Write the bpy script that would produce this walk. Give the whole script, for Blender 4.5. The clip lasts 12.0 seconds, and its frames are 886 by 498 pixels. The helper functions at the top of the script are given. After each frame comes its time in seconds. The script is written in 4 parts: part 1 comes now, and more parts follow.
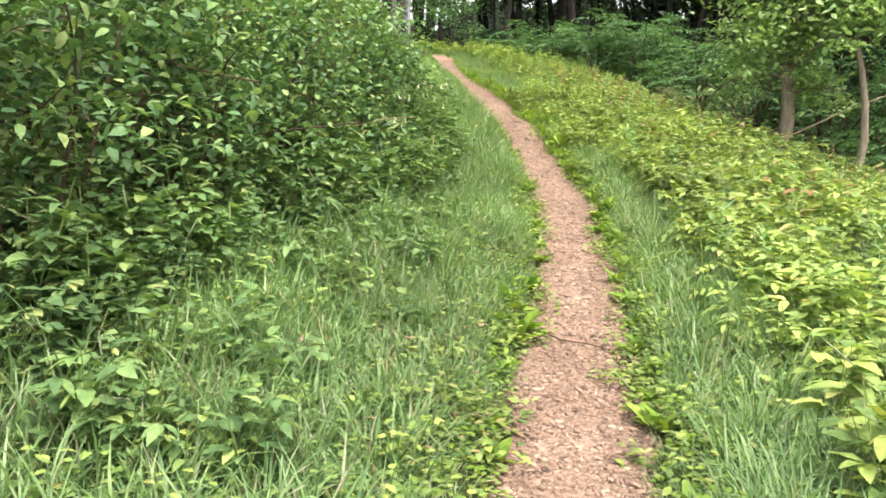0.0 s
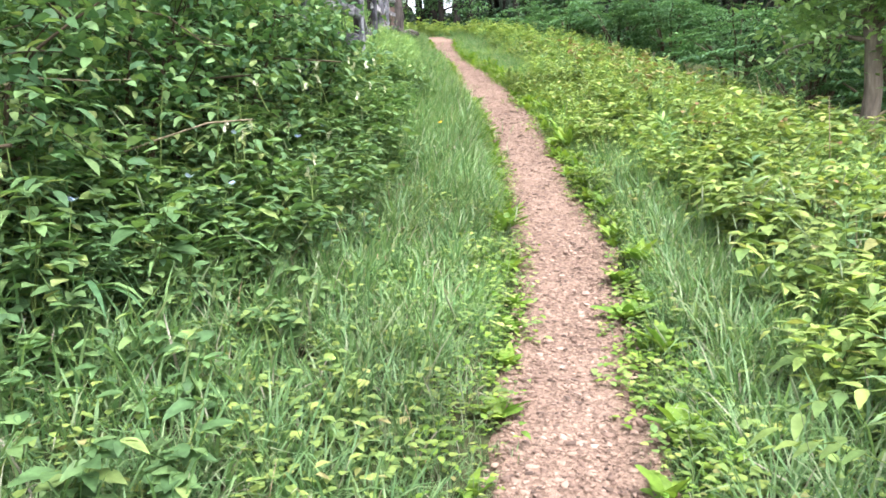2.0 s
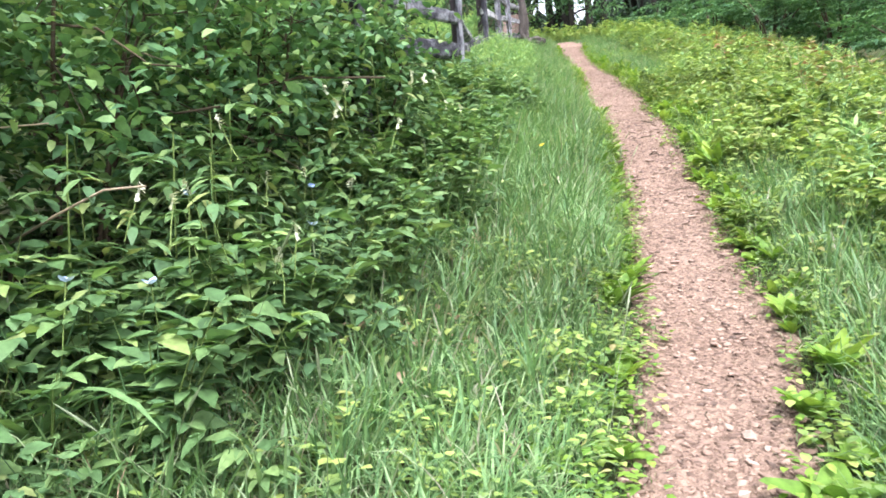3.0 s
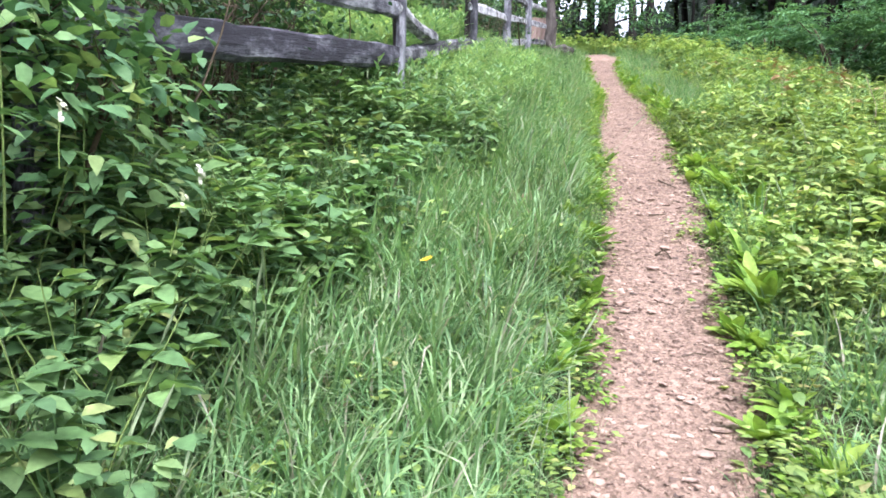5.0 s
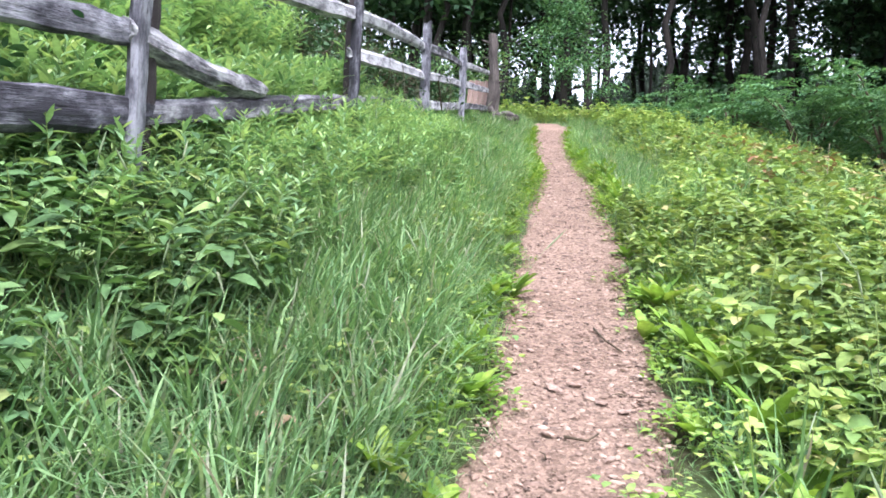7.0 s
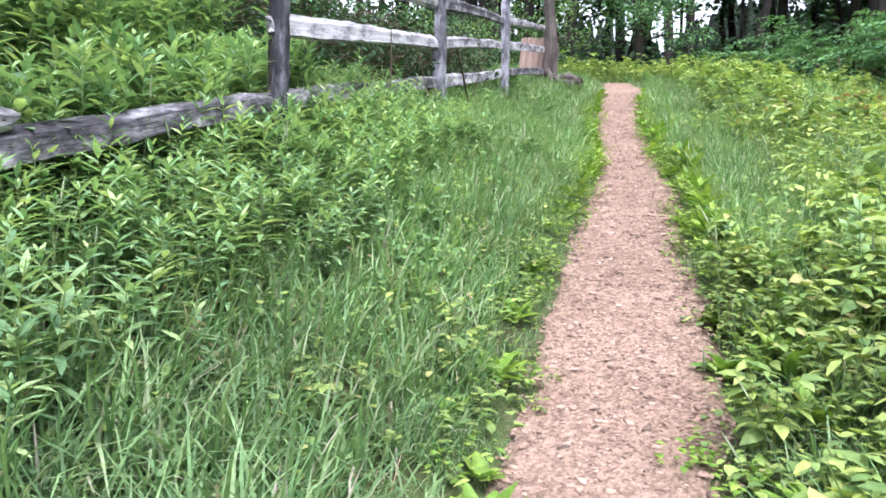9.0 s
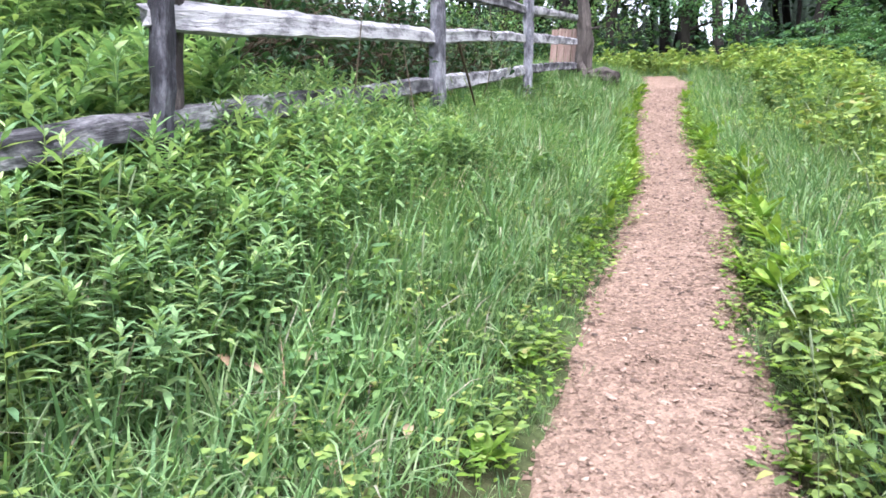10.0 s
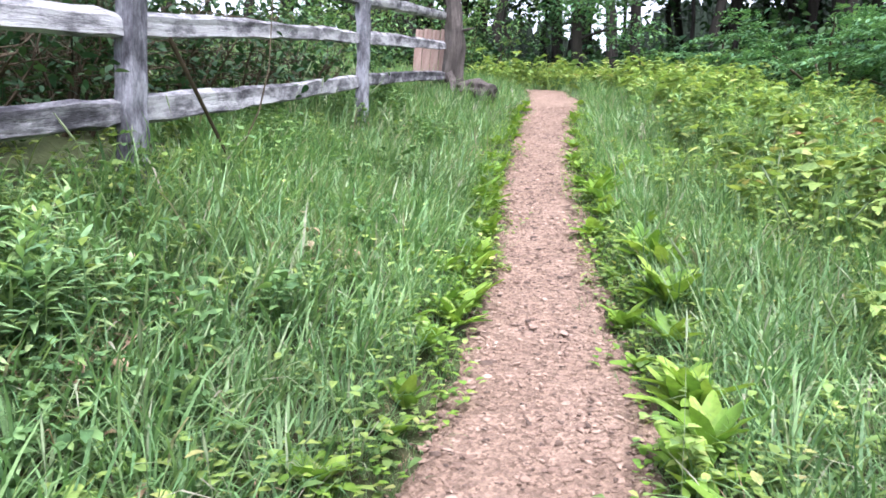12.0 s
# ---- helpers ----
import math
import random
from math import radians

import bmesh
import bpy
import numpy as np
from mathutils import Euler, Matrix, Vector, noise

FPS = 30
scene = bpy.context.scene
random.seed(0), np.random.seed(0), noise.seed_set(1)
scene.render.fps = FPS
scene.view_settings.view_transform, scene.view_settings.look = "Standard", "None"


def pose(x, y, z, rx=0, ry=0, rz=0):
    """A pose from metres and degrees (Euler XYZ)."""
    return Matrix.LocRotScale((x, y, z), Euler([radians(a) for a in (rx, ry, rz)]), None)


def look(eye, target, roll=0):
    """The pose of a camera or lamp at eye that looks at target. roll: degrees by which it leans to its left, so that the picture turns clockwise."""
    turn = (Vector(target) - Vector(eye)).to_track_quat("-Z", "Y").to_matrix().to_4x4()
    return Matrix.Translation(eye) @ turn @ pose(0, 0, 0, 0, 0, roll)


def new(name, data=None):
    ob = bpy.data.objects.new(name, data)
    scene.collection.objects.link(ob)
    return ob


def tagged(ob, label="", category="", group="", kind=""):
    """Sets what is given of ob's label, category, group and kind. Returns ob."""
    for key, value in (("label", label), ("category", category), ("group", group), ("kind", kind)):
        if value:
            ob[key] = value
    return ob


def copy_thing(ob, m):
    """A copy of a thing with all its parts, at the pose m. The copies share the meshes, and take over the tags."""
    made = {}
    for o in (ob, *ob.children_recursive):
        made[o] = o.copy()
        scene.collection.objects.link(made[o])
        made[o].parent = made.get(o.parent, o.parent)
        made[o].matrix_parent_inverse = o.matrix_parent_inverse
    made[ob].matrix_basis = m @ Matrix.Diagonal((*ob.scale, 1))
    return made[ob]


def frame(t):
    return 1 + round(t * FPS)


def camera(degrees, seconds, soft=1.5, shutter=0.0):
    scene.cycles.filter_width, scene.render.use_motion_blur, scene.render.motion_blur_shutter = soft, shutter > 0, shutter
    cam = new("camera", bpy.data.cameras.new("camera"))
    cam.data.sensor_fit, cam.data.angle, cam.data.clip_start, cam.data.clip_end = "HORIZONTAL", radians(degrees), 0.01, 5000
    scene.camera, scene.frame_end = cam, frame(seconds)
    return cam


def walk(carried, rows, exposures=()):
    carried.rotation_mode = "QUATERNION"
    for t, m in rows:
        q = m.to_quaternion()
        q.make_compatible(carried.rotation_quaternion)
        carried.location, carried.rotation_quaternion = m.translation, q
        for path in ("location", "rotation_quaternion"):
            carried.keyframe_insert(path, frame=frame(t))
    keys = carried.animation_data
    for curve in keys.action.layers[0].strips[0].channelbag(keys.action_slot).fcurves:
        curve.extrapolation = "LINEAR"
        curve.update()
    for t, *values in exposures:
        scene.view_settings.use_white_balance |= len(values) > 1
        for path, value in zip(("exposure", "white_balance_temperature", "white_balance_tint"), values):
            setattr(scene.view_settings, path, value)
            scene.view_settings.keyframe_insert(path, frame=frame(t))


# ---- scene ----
cam = camera(63.6, 12.0, soft=1.7)
PATH = [
    (0, (0.000, -0.000, 1.387), (-0.079, 1.991, 1.220), 0.15),
    (0.5, (0.200, 0.725, 1.454), (0.103, 2.715, 1.279), 0.19),
    (1, (0.266, 1.545, 1.546), (-0.012, 3.521, 1.405), -1.32),
    (1.5, (0.441, 2.371, 1.638), (0.286, 4.355, 1.439), -1.47),
    (2, (0.569, 3.164, 1.730), (0.420, 5.149, 1.533), -1.72),
    (2.5, (0.697, 3.937, 1.837), (0.528, 5.921, 1.648), -1.05),
    (3, (0.746, 4.677, 1.935), (0.210, 6.598, 1.787), -3.81),
    (3.5, (0.878, 5.418, 2.067), (0.395, 7.357, 1.984), -2.89),
    (3.7, (0.930, 5.709, 2.143), (0.432, 7.646, 2.109), -1.80),
    (5.3, (0.960, 7.915, 2.591), (0.353, 9.813, 2.426), 2.21),
    (5.5, (0.975, 8.185, 2.644), (0.422, 10.101, 2.483), 3.99),
    (6, (1.000, 8.846, 2.783), (0.399, 10.748, 2.629), 3.38),
    (6.5, (0.998, 9.523, 2.933), (0.477, 11.452, 2.852), 2.86),
    (6.7, (0.998, 9.784, 2.967), (0.495, 11.719, 3.016), 3.26),
    (8.3, (0.931, 11.610, 3.484), (0.231, 13.471, 3.269), 0.53),
    (8.5, (0.934, 11.866, 3.583), (0.228, 13.730, 3.422), 0.87),
    (9, (0.899, 12.525, 3.755), (0.173, 14.385, 3.650), 1.37),
    (9.5, (0.818, 13.169, 3.891), (-0.032, 14.975, 3.759), 0.61),
    (10, (0.778, 13.843, 4.033), (-0.063, 15.653, 3.916), 0.54),
    (10.5, (0.693, 14.500, 4.180), (-0.090, 16.333, 4.020), 1.77),
    (11, (0.659, 15.225, 4.341), (-0.036, 17.097, 4.229), 1.05),
    (11.5, (0.598, 15.906, 4.475), (-0.139, 17.757, 4.301), 0.19),
    (12, (0.534, 16.584, 4.651), (-0.049, 18.494, 4.539), 1.29),
]
walk(cam, [(t, look(eye, target, roll)) for t, eye, target, roll in PATH], [(0, 2.22, 7400, 13), (0.5, 2.25, 7050, 13), (1.0, 2.28, 6750, 14), (2.5, 2.38, 6250, 15), (3.5, 2.38, 6150, 16), (5.5, 2.33, 5900, 18), (9, 2.28, 6000, 18), (12, 2.26, 5950, 18)])

# ---- sky and sun: a bright overcast day ----
world = bpy.data.worlds.new("sky")
scene.world = world
world.use_nodes = True
wn, wl = world.node_tree.nodes, world.node_tree.links
sky = wn.new("ShaderNodeTexSky")
sky.sky_type, sky.sun_disc = "NISHITA", False
sky.sun_elevation, sky.sun_rotation = radians(62), radians(150)
sky.air_density, sky.dust_density, sky.ozone_density = 1.0, 3.0, 1.0
grey = wn.new("ShaderNodeHueSaturation")
grey.inputs["Saturation"].default_value = 0.30
wl.new(sky.outputs["Color"], grey.inputs["Color"])
wl.new(grey.outputs["Color"], wn["Background"].inputs["Color"])
wn["Background"].inputs["Strength"].default_value = 0.15

sun = new("sun", bpy.data.lights.new("sun", "SUN"))
sun.data.energy, sun.data.angle, sun.data.color = 1.15, radians(30), (1.0, 0.97, 0.91)
sun.matrix_world = look((0, 0, 0), (-0.5 * math.cos(radians(62)), 0.866 * math.cos(radians(62)), -math.sin(radians(62))))

# ---- materials ----
def shader(name):
    m = bpy.data.materials.new(name)
    m.use_nodes = True
    nt = m.node_tree
    return m, nt, nt.nodes["Principled BSDF"], nt.nodes["Material Output"]


def ramp_of(nt, source, stops, interp="LINEAR"):
    r = nt.nodes.new("ShaderNodeValToRGB")
    r.color_ramp.interpolation = interp
    el = r.color_ramp.elements
    while len(el) < len(stops):
        el.new(0.5)
    for e, (p, c) in zip(el, stops):
        e.position, e.color = p, (*c, 1)
    nt.links.new(source, r.inputs["Fac"])
    return r.outputs["Color"]


def noise_of(nt, scale, detail=4.0, rough=0.6, coord=None, stretch=None):
    n = nt.nodes.new("ShaderNodeTexNoise")
    n.inputs["Scale"].default_value, n.inputs["Detail"].default_value, n.inputs["Roughness"].default_value = scale, detail, rough
    if coord is None:
        coord = nt.nodes.new("ShaderNodeNewGeometry").outputs["Position"]
    if stretch:
        mp = nt.nodes.new("ShaderNodeMapping")
        mp.inputs["Scale"].default_value = stretch
        nt.links.new(coord, mp.inputs["Vector"])
        coord = mp.outputs["Vector"]
    nt.links.new(coord, n.inputs["Vector"])
    return n.outputs["Fac"]


def mixed(nt, a, b, fac, mode="MIX"):
    n = nt.nodes.new("ShaderNodeMix")
    n.data_type, n.blend_type = "RGBA", mode
    for sock, val in ((n.inputs[0], fac), (n.inputs[6], a), (n.inputs[7], b)):
        if isinstance(val, (int, float)):
            sock.default_value = val
        elif isinstance(val, tuple):
            sock.default_value = (*val, 1)
        else:
            nt.links.new(val, sock)
    return n.outputs[2]


def bump(nt, bsdf, height, strength, distance):
    b = nt.nodes.new("ShaderNodeBump")
    b.inputs["Strength"].default_value, b.inputs["Distance"].default_value = strength, distance
    nt.links.new(height, b.inputs["Height"])
    nt.links.new(b.outputs["Normal"], bsdf.inputs["Normal"])


def leaf_material(name, stops, patch=(0.6, 1.25), glow=0.35, rough=0.52, patch_scale=0.7, gloss=0.2):
    """Leaves: a colour for each leaf, patches over the meadow, light coming through the blade."""
    m, nt, b, out = shader(name)
    geo = nt.nodes.new("ShaderNodeNewGeometry")
    obj = nt.nodes.new("ShaderNodeObjectInfo")
    add = nt.nodes.new("ShaderNodeMath")
    add.operation = "ADD"
    nt.links.new(geo.outputs["Random Per Island"], add.inputs[0])
    nt.links.new(obj.outputs["Random"], add.inputs[1])
    frac = nt.nodes.new("ShaderNodeMath")
    frac.operation = "FRACT"
    nt.links.new(add.outputs[0], frac.inputs[0])
    col = ramp_of(nt, frac.outputs[0], stops)
    patchy = ramp_of(nt, noise_of(nt, patch_scale, 3.0), [(0.3, (patch[0],) * 3), (0.7, (patch[1],) * 3)])
    col = mixed(nt, col, patchy, 1.0, "MULTIPLY")
    mottle = ramp_of(nt, noise_of(nt, 32.0, 3.0), [(0.28, (0.66,) * 3), (0.72, (1.2,) * 3)])
    col = mixed(nt, col, mottle, 1.0, "MULTIPLY")
    nt.links.new(col, b.inputs["Base Color"])
    b.inputs["Roughness"].default_value = rough
    b.inputs["Specular IOR Level"].default_value = gloss
    tr = nt.nodes.new("ShaderNodeBsdfTranslucent")
    warm = mixed(nt, col, (1.1, 1.12, 0.6), 1.0, "MULTIPLY")
    nt.links.new(warm, tr.inputs["Color"])
    mx = nt.nodes.new("ShaderNodeMixShader")
    mx.inputs[0].default_value = glow
    nt.links.new(b.outputs[0], mx.inputs[1])
    nt.links.new(tr.outputs[0], mx.inputs[2])
    nt.links.new(mx.outputs[0], out.inputs["Surface"])
    return m


def rough_material(name, dark, light, scale=6.0, fine=60.0, rough=0.9, relief=0.6, distance=0.01, stretch=None, local=False):
    m, nt, b, out = shader(name)
    coord = nt.nodes.new("ShaderNodeTexCoord").outputs["Object"] if local else None
    big = noise_of(nt, scale, 5.0, 0.65, coord, stretch)
    small = noise_of(nt, fine, 3.0, 0.6, coord, stretch)
    col = ramp_of(nt, big, [(0.3, dark), (0.7, light)])
    col = mixed(nt, col, ramp_of(nt, small, [(0.25, (0.6,) * 3), (0.75, (1.25,) * 3)]), 1.0, "MULTIPLY")
    nt.links.new(col, b.inputs["Base Color"])
    b.inputs["Roughness"].default_value = rough
    b.inputs["Specular IOR Level"].default_value = 0.25
    bump(nt, b, small, relief, distance)
    return m


GRASS = leaf_material("grass_blades", [(0.0, (0.092, 0.186, 0.078)), (0.4, (0.148, 0.272, 0.110)), (0.8, (0.222, 0.346, 0.150)), (0.95, (0.298, 0.362, 0.220)), (1.0, (0.380, 0.330, 0.290))], (0.70, 1.22), gloss=0.35)
SEED = leaf_material("seed_heads", [(0.0, (0.149, 0.210, 0.105)), (1.0, (0.270, 0.315, 0.203))], (0.85, 1.15), 0.3)
STRAW = leaf_material("dry_straw", [(0.0, (0.324, 0.211, 0.141)), (1.0, (0.485, 0.346, 0.256))], (0.8, 1.15), 0.2)
WEED = leaf_material("weed_leaves", [(0.0, (0.120, 0.212, 0.070)), (0.35, (0.205, 0.312, 0.096)), (0.75, (0.292, 0.400, 0.112)), (0.95, (0.360, 0.438, 0.130)), (1.0, (0.400, 0.360, 0.170))], (0.58, 1.28))
NETTLE = leaf_material("mid_green_leaves", [(0.0, (0.074, 0.150, 0.062)), (0.5, (0.124, 0.230, 0.088)), (0.9, (0.192, 0.312, 0.118)), (1.0, (0.280, 0.380, 0.128))], (0.70, 1.2))
DOCK = leaf_material("rosette_leaves", [(0.0, (0.108, 0.214, 0.038)), (0.6, (0.178, 0.300, 0.048)), (1.0, (0.260, 0.370, 0.072))], (0.85, 1.15))
GOLDENROD = leaf_material("narrow_leaves", [(0.0, (0.118, 0.225, 0.116)), (0.4, (0.198, 0.338, 0.158)), (0.8, (0.302, 0.445, 0.200)), (1.0, (0.370, 0.475, 0.205))], (0.75, 1.25))
BRAMBLE = leaf_material("bramble_leaves", [(0.0, (0.071, 0.140, 0.065)), (0.5, (0.102, 0.195, 0.080)), (0.9, (0.167, 0.263, 0.103)), (1.0, (0.257, 0.302, 0.116))], (0.8, 1.2), 0.3)
HEDGE = leaf_material("shrub_leaves", [(0.0, (0.062, 0.140, 0.066)), (0.5, (0.112, 0.225, 0.094)), (0.85, (0.190, 0.315, 0.118)), (1.0, (0.290, 0.375, 0.150))], (0.65, 1.25), 0.3)
RUSSET = leaf_material("russet_leaves", [(0.0, (0.260, 0.130, 0.075)), (0.4, (0.290, 0.210, 0.110)), (1.0, (0.250, 0.330, 0.120))], (0.85, 1.15), 0.25)
# Dark greens for tree leaves, also carrying the shade of the fence hollow.
CANOPY = leaf_material("tree_and_shade_leaves", [(0.0, (0.023, 0.063, 0.031)), (0.6, (0.042, 0.093, 0.042)), (1.0, (0.078, 0.141, 0.063))], (0.7, 1.2), 0.25, 0.55, 0.3)
LIGHT_CANOPY = leaf_material("young_tree_leaves", [(0.0, (0.193, 0.323, 0.137)), (1.0, (0.353, 0.499, 0.215))], (0.8, 1.2), 0.35, 0.5, 0.5)
FEATHER = leaf_material("feathery_shrub_leaves", [(0.0, (0.054, 0.141, 0.070)), (0.6, (0.101, 0.217, 0.096)), (1.0, (0.167, 0.293, 0.122))], (0.75, 1.2), 0.3, 0.5, 0.4)
STEM = rough_material("green_stems", (0.10, 0.16, 0.04), (0.18, 0.24, 0.07), 10, 90, 0.6, 0.2, 0.002)
TWIG = rough_material("brown_twigs", (0.035, 0.025, 0.015), (0.088, 0.066, 0.042), 9, 80, 0.85, 0.4, 0.004)
PALE_TWIG = rough_material("dry_twigs", (0.25, 0.19, 0.13), (0.42, 0.34, 0.25), 9, 80, 0.85, 0.4, 0.004)
BARK = rough_material("grey_bark", (0.12, 0.095, 0.075), (0.26, 0.22, 0.18), 4, 22, 0.95, 1.0, 0.03, (1, 1, 0.2))
# Near-black bark: the trunks' shade before the bright sky is in the colour.
DARK_BARK = rough_material("shade_dark_bark", (0.011, 0.010, 0.009), (0.032, 0.027, 0.023), 3, 18, 0.95, 1.0, 0.03, (1, 1, 0.2))
SOIL = rough_material("mossy_soil", (0.045, 0.035, 0.02), (0.06, 0.095, 0.03), 1.3, 30, 0.95, 0.8, 0.02)


def chip_material():
    m, nt, b, out = shader("wood_chips")
    geo = nt.nodes.new("ShaderNodeNewGeometry")
    col = ramp_of(nt, geo.outputs["Random Per Island"], [(0.0, (0.060, 0.040, 0.031)), (0.18, (0.165, 0.110, 0.084)), (0.6, (0.245, 0.168, 0.130)), (0.95, (0.330, 0.238, 0.188)), (1.0, (0.42, 0.32, 0.26))])
    col = mixed(nt, col, ramp_of(nt, noise_of(nt, 3.5, 5.0, 0.65), [(0.35, (0.68, 0.64, 0.62)), (0.62, (1.08, 1.08, 1.08))]), 1.0, "MULTIPLY")
    nt.links.new(col, b.inputs["Base Color"])
    b.inputs["Roughness"].default_value = 0.85
    return m


def trail_material():
    m, nt, b, out = shader("trodden_chip_path")
    big = noise_of(nt, 1.7, 4.0)
    mid = noise_of(nt, 22.0, 4.0, 0.7)
    fine = noise_of(nt, 130.0, 3.0, 0.7)
    vor = nt.nodes.new("ShaderNodeTexVoronoi")
    vor.inputs["Scale"].default_value = 70.0
    nt.links.new(nt.nodes.new("ShaderNodeNewGeometry").outputs["Position"], vor.inputs["Vector"])
    col = ramp_of(nt, big, [(0.3, (0.188, 0.128, 0.097)), (0.7, (0.270, 0.190, 0.149))])
    col = mixed(nt, col, ramp_of(nt, mid, [(0.3, (0.66,) * 3), (0.7, (1.15,) * 3)]), 1.0, "MULTIPLY")
    chips = ramp_of(nt, vor.outputs["Color"], [(0.1, (0.62, 0.60, 0.58)), (0.55, (1.0, 1.0, 1.0)), (1.0, (1.4, 1.4, 1.4))])
    col = mixed(nt, col, chips, 1.0, "MULTIPLY")
    nt.links.new(col, b.inputs["Base Color"])
    b.inputs["Roughness"].default_value = 0.92
    b.inputs["Specular IOR Level"].default_value = 0.2
    height = nt.nodes.new("ShaderNodeMath")
    height.operation = "ADD"
    nt.links.new(fine, height.inputs[0])
    nt.links.new(vor.outputs["Distance"], height.inputs[1])
    bump(nt, b, height.outputs[0], 0.8, 0.012)
    return m


def weathered_wood(name="weathered_rail_wood", tint=(1.0, 1.0, 1.04), shift=0.0):
    """Old split timber: pale silvered flakes over charcoal-dark rot, long drying cracks."""
    m, nt, b, out = shader(name)
    coord = nt.nodes.new("ShaderNodeTexCoord").outputs["Object"]
    each = nt.nodes.new("ShaderNodeObjectInfo").outputs["Random"]
    vary = nt.nodes.new("ShaderNodeMath")
    vary.operation = "MULTIPLY_ADD"
    nt.links.new(each, vary.inputs[0])
    vary.inputs[1].default_value, vary.inputs[2].default_value = 0.16, shift - 0.08
    blotch = nt.nodes.new("ShaderNodeMath")
    blotch.operation = "ADD"
    nt.links.new(noise_of(nt, 4.2, 9.0, 0.72, coord, (0.9, 2.4, 2.4)), blotch.inputs[0])
    nt.links.new(vary.outputs[0], blotch.inputs[1])
    grain = noise_of(nt, 5.0, 6.0, 0.7, coord, (0.8, 11.0, 11.0))
    crack = noise_of(nt, 7.0, 4.0, 0.75, coord, (0.6, 10.0, 10.0))
    col = ramp_of(nt, blotch.outputs[0], [(0.38, (0.050, 0.048, 0.055)), (0.46, (0.125, 0.122, 0.133)), (0.53, (0.235, 0.232, 0.242)), (0.60, (0.400, 0.398, 0.405)), (0.75, (0.500, 0.500, 0.505))])
    col = mixed(nt, col, ramp_of(nt, grain, [(0.3, (0.76,) * 3), (0.7, (1.12,) * 3)]), 1.0, "MULTIPLY")
    col = mixed(nt, col, ramp_of(nt, crack, [(0.32, (0.22, 0.20, 0.20)), (0.39, (1.0, 1.0, 1.0))]), 1.0, "MULTIPLY")
    col = mixed(nt, col, tint, 1.0, "MULTIPLY")
    nt.links.new(col, b.inputs["Base Color"])
    b.inputs["Roughness"].default_value = 0.9
    b.inputs["Specular IOR Level"].default_value = 0.2
    bump(nt, b, crack, 0.9, 0.02)
    return m


CHIP, TRAIL, RAIL = chip_material(), trail_material(), weathered_wood()
POST_WOOD = weathered_wood("grey_post_wood", (0.62, 0.63, 0.70), -0.02)
DARK_RAIL = weathered_wood("charcoal_rail_wood", (0.85, 0.85, 0.95), -0.07)
OLD_POST = weathered_wood("brown_rotten_post", (0.95, 0.82, 0.74), -0.08)
# Woodland shade is put into this near-black green; the sheet itself is sunlit.
FAR_WOOD = rough_material("shaded_woodland_sheet", (0.006, 0.010, 0.007), (0.020, 0.034, 0.021), 0.35, 2.2, 0.95, 0.5, 0.3)
SNAG_BARK = rough_material("dead_bark", (0.032, 0.027, 0.025), (0.105, 0.090, 0.084), 5, 24, 0.95, 1.0, 0.03, (1, 1, 0.3))
PANEL = rough_material("tan_boards", (0.162, 0.106, 0.089), (0.291, 0.212, 0.183), 3, 30, 0.9, 0.5, 0.006, (8, 8, 1), True)
STONE = rough_material("pale_stone", (0.205, 0.140, 0.112), (0.335, 0.245, 0.200), 9, 70, 0.85, 0.5, 0.006)
PETAL_YELLOW, PETAL_BLUE, PETAL_WHITE = (leaf_material(n, [(0.0, a), (1.0, c)], (0.95, 1.05), 0.25) for n, a, c in (
    ("yellow_petals", (0.75, 0.45, 0.02), (0.85, 0.6, 0.04)), ("blue_petals", (0.30, 0.40, 0.72), (0.45, 0.55, 0.85)), ("white_petals", (0.50, 0.53, 0.40), (0.68, 0.69, 0.58))))

# ---- the lie of the land ----
rng = np.random.default_rng(7)
G_Y = [-6, -0.92, 1.38, 3.68, 5.98, 8.28, 10.58, 12.88, 15.18, 17.48, 19.78, 22.08, 24.38, 26.68, 28.98, 31.5, 35, 42, 60, 90]
G_Z = [-0.6, -0.094, 0.141, 0.396, 0.798, 1.265, 1.811, 2.467, 2.943, 3.582, 4.11, 4.706, 5.377, 6.074, 6.70, 7.2, 7.6, 8.0, 8.6, 9.0]
X_Y = [-6, 0, 2.62, 3.47, 4.64, 6.3, 7.6, 8.4, 9.3, 10.3, 11.7, 12.8, 13.9, 15.1, 16.6, 17.8, 19.2, 20.4, 21.5, 22.5, 23.2, 24.8, 26, 27.3, 28, 29.5, 31, 33, 36]
X_X = [-1.0, 0.0, 0.39, 0.52, 0.70, 0.91, 1.0, 1.03, 1.0, 0.95, 0.87, 0.80, 0.69, 0.56, 0.40, 0.25, 0.12, -0.04, -0.28, -0.43, -0.60, -0.78, -0.97, -1.06, -1.17, -1.6, -2.6, -4.5, -8]
W_Y = [0, 5, 6.5, 8, 10, 11.7, 13, 15, 16, 17, 19, 20, 21.5, 25, 28, 33]
W_W = [0.55, 0.53, 0.50, 0.57, 0.56, 0.56, 0.62, 0.72, 0.80, 0.71, 0.69, 0.60, 0.54, 0.58, 0.66, 0.6]
FINE = np.arange(-8, 92, 0.05)
BOX = np.ones(25) / 25


def smooth(ys, vs):
    raw = np.interp(FINE, ys, vs)
    return np.convolve(np.pad(raw, 12, mode="edge"), BOX, "valid")


G_S, X_S = smooth(G_Y, G_Z), smooth(X_Y, X_X)


def trail_z(y):
    return np.interp(y, FINE, G_S)


def trail_x(y):
    return np.interp(y, FINE, X_S)


